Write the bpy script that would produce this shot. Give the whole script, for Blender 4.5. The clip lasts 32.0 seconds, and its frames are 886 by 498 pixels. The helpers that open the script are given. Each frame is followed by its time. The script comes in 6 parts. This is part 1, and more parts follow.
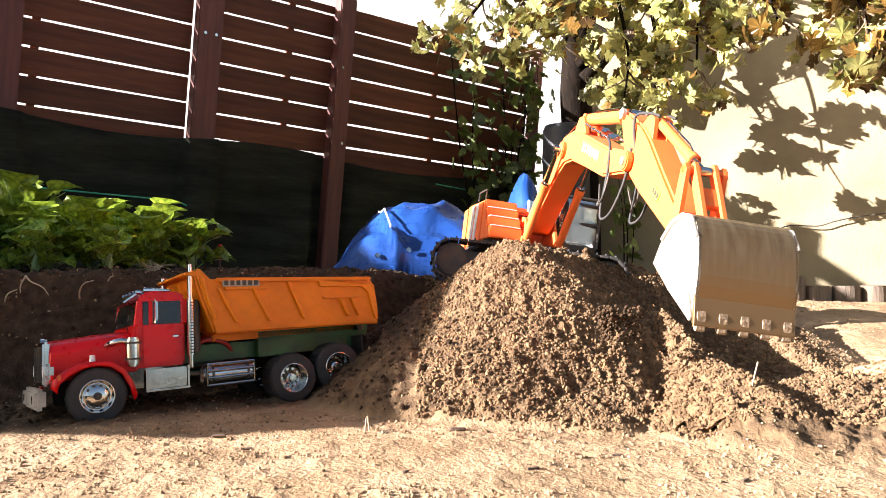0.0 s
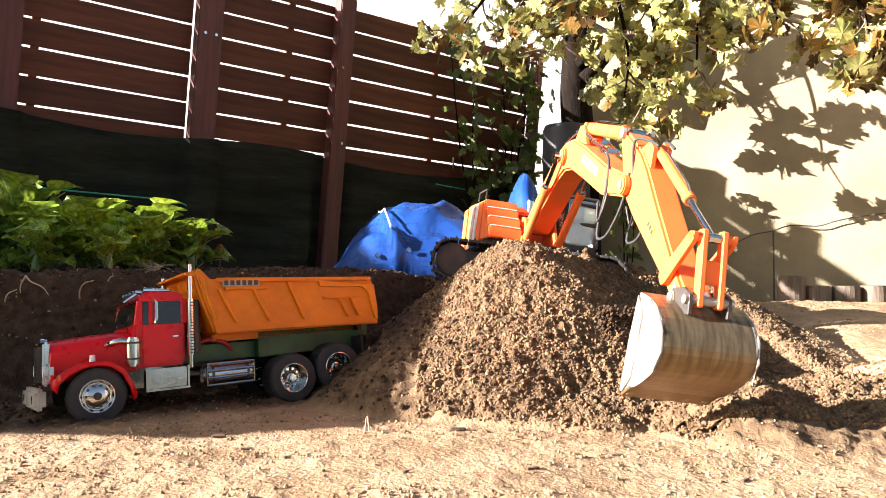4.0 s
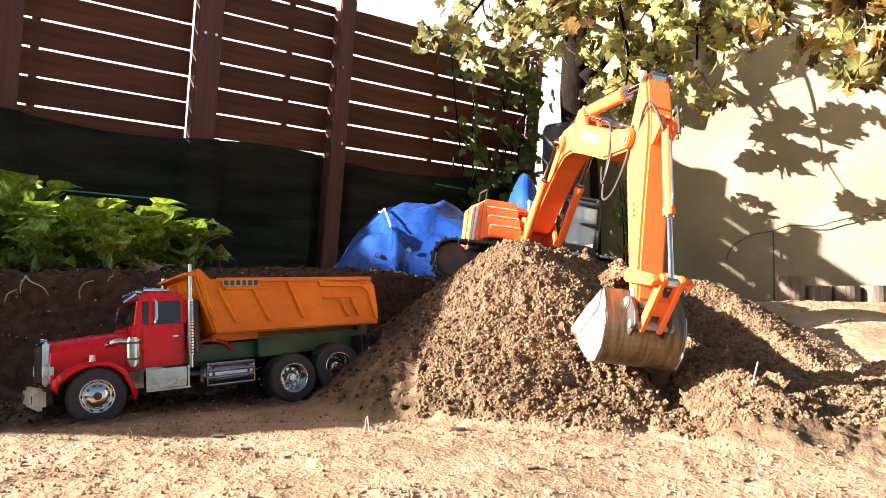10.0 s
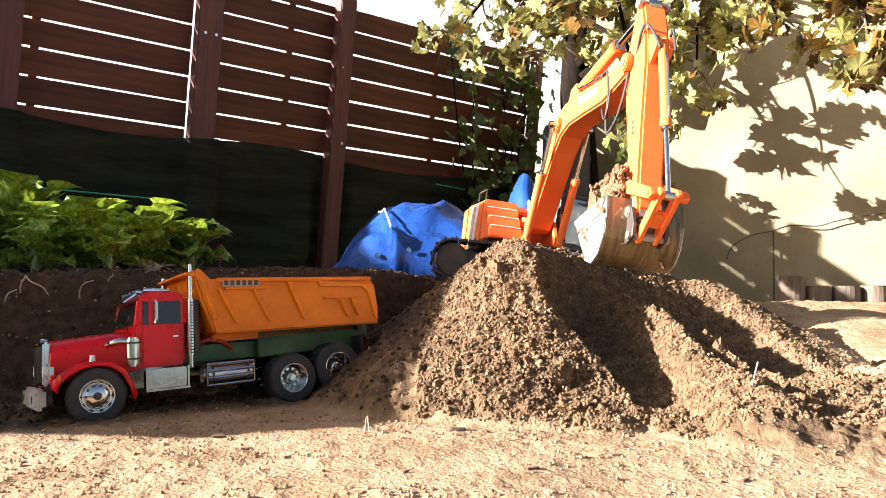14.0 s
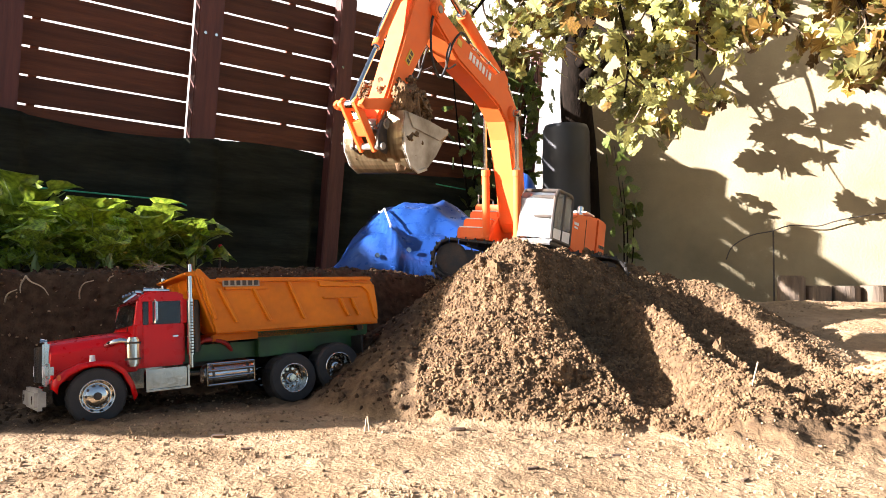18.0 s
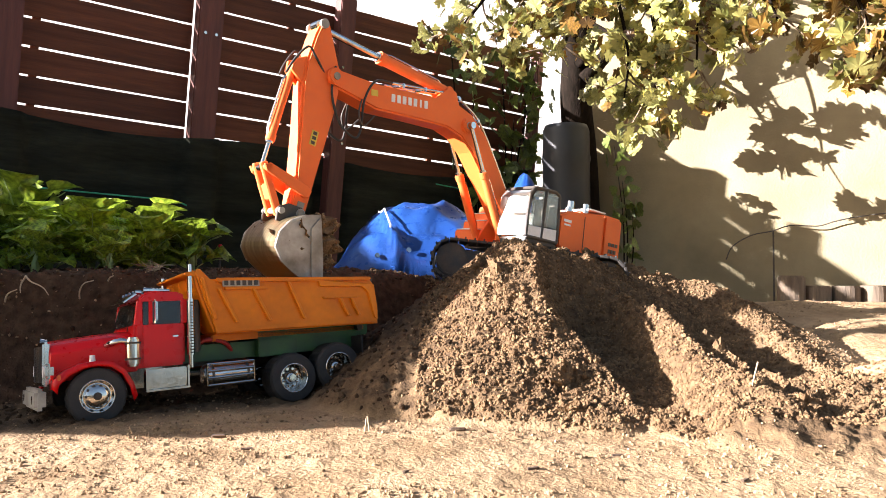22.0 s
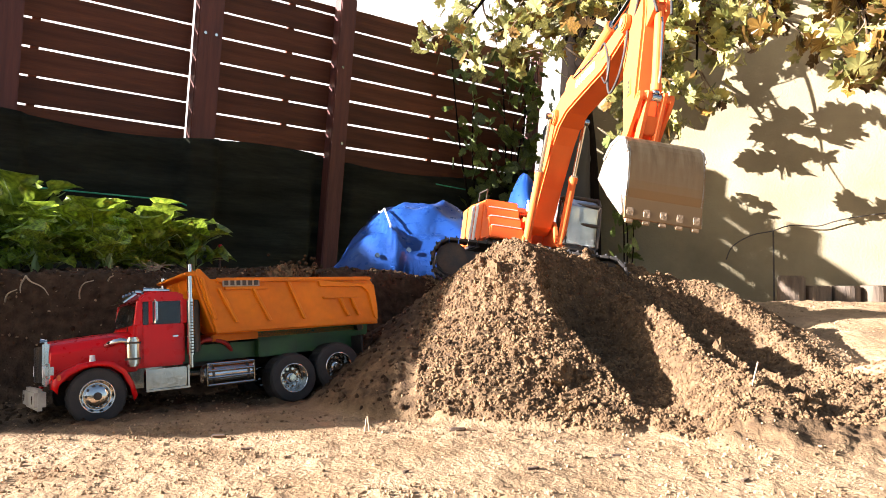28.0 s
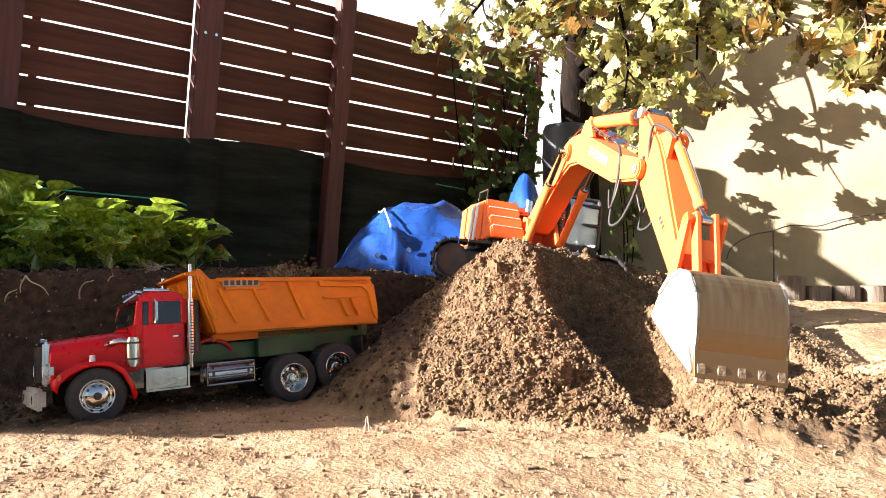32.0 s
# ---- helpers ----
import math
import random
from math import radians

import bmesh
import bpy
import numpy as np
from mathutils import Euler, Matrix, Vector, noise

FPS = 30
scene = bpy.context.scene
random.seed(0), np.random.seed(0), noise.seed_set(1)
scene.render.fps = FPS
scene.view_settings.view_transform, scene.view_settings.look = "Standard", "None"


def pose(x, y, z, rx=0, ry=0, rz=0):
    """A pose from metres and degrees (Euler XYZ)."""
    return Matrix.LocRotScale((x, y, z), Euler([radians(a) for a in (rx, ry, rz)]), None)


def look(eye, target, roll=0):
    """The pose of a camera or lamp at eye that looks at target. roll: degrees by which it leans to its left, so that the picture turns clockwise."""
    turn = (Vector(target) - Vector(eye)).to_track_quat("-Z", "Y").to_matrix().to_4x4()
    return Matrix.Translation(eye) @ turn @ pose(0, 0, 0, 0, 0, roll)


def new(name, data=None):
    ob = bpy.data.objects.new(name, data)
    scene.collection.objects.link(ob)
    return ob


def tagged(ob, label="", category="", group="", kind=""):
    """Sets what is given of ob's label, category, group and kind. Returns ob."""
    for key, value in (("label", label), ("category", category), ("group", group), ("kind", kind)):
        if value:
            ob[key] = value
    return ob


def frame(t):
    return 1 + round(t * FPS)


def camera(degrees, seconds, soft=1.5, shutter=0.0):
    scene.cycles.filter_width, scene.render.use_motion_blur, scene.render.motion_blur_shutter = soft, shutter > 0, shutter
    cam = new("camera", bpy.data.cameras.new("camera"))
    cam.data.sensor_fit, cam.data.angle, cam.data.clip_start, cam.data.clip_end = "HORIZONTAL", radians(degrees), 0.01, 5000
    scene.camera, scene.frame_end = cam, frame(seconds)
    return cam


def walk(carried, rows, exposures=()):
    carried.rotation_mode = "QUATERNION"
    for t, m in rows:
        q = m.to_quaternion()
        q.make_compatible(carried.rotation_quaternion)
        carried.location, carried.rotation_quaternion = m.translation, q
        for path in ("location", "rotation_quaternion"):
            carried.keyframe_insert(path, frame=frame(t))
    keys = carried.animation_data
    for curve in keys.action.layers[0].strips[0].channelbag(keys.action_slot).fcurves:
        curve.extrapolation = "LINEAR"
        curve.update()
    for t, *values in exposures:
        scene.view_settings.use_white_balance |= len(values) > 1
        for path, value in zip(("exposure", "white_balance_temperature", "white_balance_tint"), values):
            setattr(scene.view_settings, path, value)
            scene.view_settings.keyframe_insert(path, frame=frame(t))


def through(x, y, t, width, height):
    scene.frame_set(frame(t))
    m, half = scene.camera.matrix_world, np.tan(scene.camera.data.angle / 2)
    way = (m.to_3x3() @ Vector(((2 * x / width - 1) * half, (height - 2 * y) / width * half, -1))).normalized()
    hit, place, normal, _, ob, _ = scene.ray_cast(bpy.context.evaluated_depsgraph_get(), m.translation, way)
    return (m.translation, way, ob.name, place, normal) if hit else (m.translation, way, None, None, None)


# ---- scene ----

EYE = (0.0, 0.0, 0.2)
cam = camera(60.0, 32.0, soft=0.45)
SHOT = pose(*EYE, 91.645, 0, 0)
walk(cam, [(0.0, SHOT), (32.0, SHOT)], exposures=[(0.0, 2.70), (32.0, 2.70)])

# ---- light: a low autumn sun from behind the fence, and the sky ----
SUN_WAY = Vector((1.0, 0.256, -0.347)).normalized()
world = bpy.data.worlds.new("sky")
scene.world = world
world.use_nodes = True
wn = world.node_tree.nodes
sky = wn.new("ShaderNodeTexSky")
sky.sky_type = "NISHITA"
sky.sun_disc = False
sky.sun_elevation = math.asin(-SUN_WAY.z)
sky.sun_rotation = math.atan2(-SUN_WAY.x, -SUN_WAY.y)
sky.air_density, sky.dust_density, sky.ozone_density = 0.8, 2.0, 0.7
world.node_tree.links.new(sky.outputs[0], wn["Background"].inputs[0])
wn["Background"].inputs[1].default_value = 0.039
sun = new("sun", bpy.data.lights.new("sun", "SUN"))
sun.data.energy, sun.data.angle, sun.data.color = 5.0, radians(0.4), (0.97, 0.92, 0.95)
sun.matrix_world = look((0, 0, 3), Vector((0, 0, 3)) + SUN_WAY)


# ---- materials ----
def mat(name, c1, c2=None, scale=30.0, rough=0.6, metal=0.0, bump=0.0, bscale=None, fine=0.25, coat=0.0,
        rand=0.0, island=0.0, spec=0.5, stretch=None, contrast=(0.35, 0.65)):
    """A surface with two scales of colour variation and a fine relief."""
    m = bpy.data.materials.new(name)
    m.use_nodes = True
    nt, n = m.node_tree, m.node_tree.nodes
    b = n["Principled BSDF"]
    b.inputs["Roughness"].default_value = rough
    b.inputs["Metallic"].default_value = metal
    b.inputs["Specular IOR Level"].default_value = spec
    b.inputs["Coat Weight"].default_value = coat
    c2 = c2 or tuple(v * 0.75 for v in c1)
    tc = n.new("ShaderNodeTexCoord")
    mp = n.new("ShaderNodeMapping")
    nt.links.new(tc.outputs["Object"], mp.inputs[0])
    if stretch:
        mp.inputs["Scale"].default_value = stretch
    n1 = n.new("ShaderNodeTexNoise")
    n1.inputs["Scale"].default_value = scale
    n1.inputs["Detail"].default_value = 6
    nt.links.new(mp.outputs[0], n1.inputs["Vector"])
    ramp = n.new("ShaderNodeValToRGB")
    ramp.color_ramp.elements[0].position, ramp.color_ramp.elements[1].position = contrast
    ramp.color_ramp.elements[0].color, ramp.color_ramp.elements[1].color = (*c2, 1), (*c1, 1)
    nt.links.new(n1.outputs[0], ramp.inputs[0])
    out = ramp.outputs[0]
    n2 = n.new("ShaderNodeTexNoise")
    n2.inputs["Scale"].default_value = scale * 7
    n2.inputs["Detail"].default_value = 4
    nt.links.new(mp.outputs[0], n2.inputs["Vector"])

    def tint(value, low, high, col):
        mr = n.new("ShaderNodeMapRange")
        mr.inputs[3].default_value, mr.inputs[4].default_value = low, high
        nt.links.new(value, mr.inputs[0])
        mx = n.new("ShaderNodeMix")
        mx.data_type, mx.blend_type = "RGBA", "MULTIPLY"
        mx.inputs["Factor"].default_value = 1.0
        nt.links.new(col, mx.inputs[6])
        nt.links.new(mr.outputs[0], mx.inputs[7])
        return mx.outputs[2]
    out = tint(n2.outputs[0], 1 - fine, 1 + fine, out)
    if rand:
        oi = n.new("ShaderNodeObjectInfo")
        out = tint(oi.outputs["Random"], 1 - rand, 1 + rand, out)
    if island:
        ge = n.new("ShaderNodeNewGeometry")
        out = tint(ge.outputs["Random Per Island"], 1 - island, 1 + island, out)
    nt.links.new(out, b.inputs["Base Color"])
    if bump:
        n3 = n.new("ShaderNodeTexNoise")
        n3.inputs["Scale"].default_value = bscale or scale * 4
        n3.inputs["Detail"].default_value = 5
        nt.links.new(mp.outputs[0], n3.inputs["Vector"])
        bp = n.new("ShaderNodeBump")
        bp.inputs["Strength"].default_value = bump
        bp.inputs["Distance"].default_value = 0.004
        nt.links.new(n3.outputs[0], bp.inputs["Height"])
        nt.links.new(bp.outputs[0], b.inputs["Normal"])
    rr = n.new("ShaderNodeMapRange")
    rr.inputs[3].default_value, rr.inputs[4].default_value = max(0.03, rough - 0.12), min(1.0, rough + 0.12)
    nt.links.new(n2.outputs[0], rr.inputs[0])
    nt.links.new(rr.outputs[0], b.inputs["Roughness"])
    return m


def leafy(name, c1, c2, scale=8.0, rand=0.0, island=0.0, through=0.5, rough=0.45):
    """Thin leaf: part of the light passes through."""
    m = mat(name, c1, c2, scale, rough, bump=0.3, bscale=40, rand=rand, island=island)
    nt, n = m.node_tree, m.node_tree.nodes
    b = n["Principled BSDF"]
    tr = n.new("ShaderNodeBsdfTranslucent")
    src = b.inputs["Base Color"].links[0].from_socket
    nt.links.new(src, tr.inputs[0])
    mix = n.new("ShaderNodeMixShader")
    mix.inputs[0].default_value = through
    nt.links.new(b.outputs[0], mix.inputs[1])
    nt.links.new(tr.outputs[0], mix.inputs[2])
    nt.links.new(mix.outputs[0], n["Material Output"].inputs[0])
    return m


def glass(name, tint=(0.8, 0.85, 0.8), rough=0.03):
    m = bpy.data.materials.new(name)
    m.use_nodes = True
    b = m.node_tree.nodes["Principled BSDF"]
    b.inputs["Base Color"].default_value = (*tint, 1)
    b.inputs["Transmission Weight"].default_value = 0.85
    b.inputs["Roughness"].default_value = rough
    b.inputs["IOR"].default_value = 1.45
    return m


M_orange = mat("orange_machine_paint", (0.84, 0.158, 0.019), (0.79, 0.138, 0.016), 12, 0.72, spec=0.6, fine=0.06, bump=0.03, coat=0.05)
M_orange.node_tree.nodes["Principled BSDF"].inputs["Coat Roughness"].default_value = 0.6
M_orange2 = mat("faded_orange_paint", (0.74, 0.15, 0.03), (0.62, 0.10, 0.02), 14, 0.45, fine=0.1)
M_black = mat("black_rubber", (0.022, 0.021, 0.02), (0.04, 0.034, 0.028), 40, 0.75, bump=0.3, fine=0.3)
M_dark = mat("dark_steel", (0.05, 0.048, 0.045), (0.09, 0.065, 0.045), 40, 0.55, 0.4, bump=0.2)
M_steel = mat("worn_bucket_steel", (0.46, 0.43, 0.37), (0.17, 0.14, 0.10), 18, 0.5, 0.2, bump=0.12, bscale=120, stretch=(1, 1, 1), fine=0.2)
M_rust = mat("muddy_bucket_steel", (0.34, 0.24, 0.14), (0.22, 0.15, 0.09), 30, 0.7, 0.15, bump=0.5, bscale=160)
M_shell = mat("dull_brown_bucket_steel", (0.22, 0.165, 0.090), (0.11, 0.075, 0.036), 22, 0.36, 0.55, bump=0.03, bscale=160, fine=0.25, stretch=(1, 6, 1))


def stained(m, colour, start, end):
    """Soil stain on a steel shell, growing towards its lip with a ragged edge."""
    nt, n = m.node_tree, m.node_tree.nodes
    b = n["Principled BSDF"]
    clean = b.inputs["Base Color"].links[0].from_socket
    tc = n.new("ShaderNodeTexCoord")
    sep = n.new("ShaderNodeSeparateXYZ")
    nt.links.new(tc.outputs["Object"], sep.inputs[0])
    no = n.new("ShaderNodeTexNoise")
    no.inputs["Scale"].default_value, no.inputs["Detail"].default_value = 38, 6
    nt.links.new(tc.outputs["Object"], no.inputs["Vector"])
    ma = n.new("ShaderNodeMath")
    ma.operation = "MULTIPLY_ADD"
    ma.inputs[1].default_value = 0.06
    nt.links.new(no.outputs[0], ma.inputs[0])
    nt.links.new(sep.outputs[0], ma.inputs[2])
    mr = n.new("ShaderNodeMapRange")
    mr.inputs[1].default_value, mr.inputs[2].default_value = start + 0.03, end + 0.03
    nt.links.new(ma.outputs[0], mr.inputs[0])
    mx = n.new("ShaderNodeMix")
    mx.data_type = "RGBA"
    nt.links.new(mr.outputs[0], mx.inputs[0])
    nt.links.new(clean, mx.inputs[6])
    mx.inputs[7].default_value = (*colour, 1)
    nt.links.new(mx.outputs[2], b.inputs["Base Color"])


stained(M_shell, (0.20, 0.115, 0.048), 0.03, 0.115)
M_chrome = mat("polished_chrome", (0.66, 0.64, 0.60), (0.5, 0.48, 0.44), 30, 0.14, 1.0, fine=0.05)
M_white = mat("white_marking_paint", (0.82, 0.80, 0.76), (0.72, 0.7, 0.65), 40, 0.5, fine=0.06)
M_plate = mat("worn_pale_plate", (0.42, 0.37, 0.28), (0.22, 0.16, 0.10), 60, 0.5, fine=0.3)
M_yellow = mat("yellow_sticker", (0.75, 0.52, 0.05), None, 40, 0.5, fine=0.08)
M_red = mat("red_cab_paint", (0.68, 0.006, 0.008), (0.58, 0.004, 0.006), 10, 0.3, spec=0.3, coat=0.08, fine=0.05)
M_bed = mat("ochre_tipper_paint", (0.76, 0.215, 0.003), (0.62, 0.165, 0.002), 16, 0.45, spec=0.3, fine=0.12, bump=0.08)
M_green = mat("green_chassis_paint", (0.026, 0.105, 0.022), (0.018, 0.06, 0.015), 25, 0.5, fine=0.2)
M_hose_red = mat("red_hose_rubber", (0.42, 0.03, 0.025), None, 40, 0.4)
M_glass = glass("cab_glass")
M_smoke = glass("dark_truck_glass", (0.12, 0.14, 0.14))
M_fence = mat("dark_stained_fence_wood", (0.130, 0.038, 0.014), (0.070, 0.020, 0.007), 7, 0.6, spec=0.3, bump=0.4, bscale=30, rand=0.22, stretch=(0.35, 3, 5), fine=0.3)
M_post = mat("dark_red_fence_post", (0.125, 0.033, 0.021), (0.08, 0.02, 0.013), 9, 0.6, bump=0.3, stretch=(4, 4, 0.4), fine=0.25)
M_stucco = mat("cream_stucco", (0.29, 0.238, 0.140), (0.205, 0.164, 0.092), 2.6, 0.9, bump=0.7, bscale=90, fine=0.12)
M_far = mat("white_far_house", (0.82, 0.8, 0.75), None, 2, 0.9, fine=0.05)
M_log = mat("weathered_palisade_log", (0.19, 0.14, 0.095), (0.11, 0.08, 0.055), 14, 0.85, bump=0.6, bscale=60, rand=0.2, stretch=(3, 3, 0.5))
M_bark = mat("dark_tree_bark", (0.015, 0.010, 0.007), (0.007, 0.005, 0.003), 14, 0.95, bump=1.0, bscale=40, stretch=(3, 3, 0.6), spec=0.08)
M_clod = mat("crumbly_soil_clods", (0.225, 0.14, 0.072), (0.105, 0.062, 0.031), 40, 0.95, spec=0.15, bump=0.8, bscale=240, island=0.27, fine=0.35)
# tone lowered with the bank ground's: its shade is in the colour
M_dark_soil = mat("dark_soil_lumps", (0.078, 0.047, 0.026), (0.036, 0.021, 0.011), 40, 0.95, spec=0.1, bump=0.8, bscale=240, island=0.28, rand=0.1, fine=0.35)


# ---- mesh helpers ----
def link(name, bm, material, parent=None, label="", smooth=False):
    me = bpy.data.meshes.new(name)
    bm.normal_update()
    bm.to_mesh(me)
    bm.free()
    for mm in (material if isinstance(material, (list, tuple)) else [material]):
        me.materials.append(mm)
    if smooth:
        for p in me.polygons:
            p.use_smooth = True
    ob = new(name, me)
    if parent:
        ob.parent = parent
    if label:
        tagged(ob, label)
    return ob


def part(name, bm, material, parent, label="", smooth=False):
    return link(name, bm, material, parent, label, smooth)


def root(name, m, label, category, group=""):
    ob = new(name)
    ob.empty_display_size = 0.05
    ob.matrix_world = m
    return tagged(ob, label, category, group)


def bevel(bm, w, seg=2, angle=0.5):
    if w <= 0:
        return
    es = [e for e in bm.edges if len(e.link_faces) == 2 and e.calc_face_angle(0) > angle]
    bmesh.ops.bevel(bm, geom=es, offset=w, segments=seg, affect="EDGES", clamp_overlap=True)


def merge(bm, other, m=None):
    if m is not None:
        other.transform(m)
    me = bpy.data.meshes.new("tmp")
    other.to_mesh(me)
    other.free()
    bm.from_mesh(me)
    bpy.data.meshes.remove(me)


def box(sx, sy, sz, c=(0, 0, 0), b=0.0, m=None, seg=2):
    bm = bmesh.new()
    bmesh.ops.create_cube(bm, size=1.0)
    bmesh.ops.scale(bm, vec=(sx, sy, sz), verts=bm.verts)
    bevel(bm, b, seg)
    bmesh.ops.translate(bm, vec=c, verts=bm.verts)
    if m is not None:
        bm.transform(m)
    return bm


def rod(p, q, r, seg=14, r2=None, b=0.0):
    p, q = Vector(p), Vector(q)
    bm = bmesh.new()
    d = q - p
    bmesh.ops.create_cone(bm, cap_ends=True, segments=seg, radius1=r, radius2=r if r2 is None else r2, depth=d.length)
    if b:
        bevel(bm, b, 2, 0.9)
    bm.transform(Matrix.Translation((p + q) / 2) @ d.to_track_quat("Z", "Y").to_matrix().to_4x4())
    return bm


def prism(outline, y0, y1, b=0.0, seg=2):
    """Outline in x, z, pushed from y0 to y1."""
    bm = bmesh.new()
    v0 = [bm.verts.new((x, y0, z)) for x, z in outline]
    v1 = [bm.verts.new((x, y1, z)) for x, z in outline]
    n = len(outline)
    bm.faces.new(v0)
    bm.faces.new(v1[::-1])
    for i in range(n):
        bm.faces.new((v0[i], v1[i], v1[(i + 1) % n], v0[(i + 1) % n]))
    bmesh.ops.recalc_face_normals(bm, faces=bm.faces)
    bevel(bm, b, seg)
    return bm


def tube(points, r, seg=8, r_end=None):
    """A bent round bar through the points."""
    pts = [Vector(p) for p in points]
    bm = bmesh.new()
    rings = []
    nrm = Vector((0.123, 0.31, 0.94)).normalized()
    for i, p in enumerate(pts):
        d = (pts[min(i + 1, len(pts) - 1)] - pts[max(i - 1, 0)]).normalized()
        a = d.cross(nrm)
        a = (a if a.length > 0.05 else d.cross(Vector((1, 0, 0)))).normalized()
        c = d.cross(a)
        rr = r if r_end is None else r + (r_end - r) * i / (len(pts) - 1)
        rings.append([bm.verts.new(p + (a * math.cos(k * math.tau / seg) + c * math.sin(k * math.tau / seg)) * rr) for k in range(seg)])
    for u, v in zip(rings, rings[1:]):
        for k in range(seg):
            bm.faces.new((u[k], u[(k + 1) % seg], v[(k + 1) % seg], v[k]))
    bm.faces.new(rings[0][::-1])
    bm.faces.new(rings[-1])
    bmesh.ops.recalc_face_normals(bm, faces=bm.faces)
    return bm


def curve(points, n=8):
    """Points of a smooth line through the given ones."""
    p = [Vector(q) for q in points]
    out = []
    for i in range(len(p) - 1):
        a, b, c, d = p[max(i - 1, 0)], p[i], p[i + 1], p[min(i + 2, len(p) - 1)]
        for k in range(n):
            t = k / n
            out.append(0.5 * ((2 * b) + (c - a) * t + (2 * a - 5 * b + 4 * c - d) * t * t + (3 * b - a - 3 * c + d) * t ** 3))
    return out + [p[-1]]


# ---- the ground: one sheet with pit, bank, heap, trench and far yard ----
def smooth(a, b, v):
    t = np.clip((v - a) / (b - a), 0, 1)
    return t * t * (3 - 2 * t)


def lattice(ix, iy, k):
    h = np.sin(ix * 127.1 + iy * 311.7 + k * 74.7) * 43758.5453
    return h - np.floor(h)


def vnoise(x, y, f, k=0):
    """Smooth noise from -1 to 1, for arrays."""
    x, y = x * f + 100.0, y * f + 100.0
    ix, iy = np.floor(x), np.floor(y)
    u, v = x - ix, y - iy
    u, v = u * u * (3 - 2 * u), v * v * (3 - 2 * v)
    a, b, c, d = lattice(ix, iy, k), lattice(ix + 1, iy, k), lattice(ix, iy + 1, k), lattice(ix + 1, iy + 1, k)
    return 2 * ((a + (b - a) * u) * (1 - v) + (c + (d - c) * u) * v) - 1


PIT = -0.022


def seg_dist(x, y, ax, ay, bx, by):
    dx, dy = bx - ax, by - ay
    t = np.clip(((x - ax) * dx + (y - ay) * dy) / (dx * dx + dy * dy), 0, 1)
    return np.hypot(x - ax - t * dx, y - ay - t * dy), t


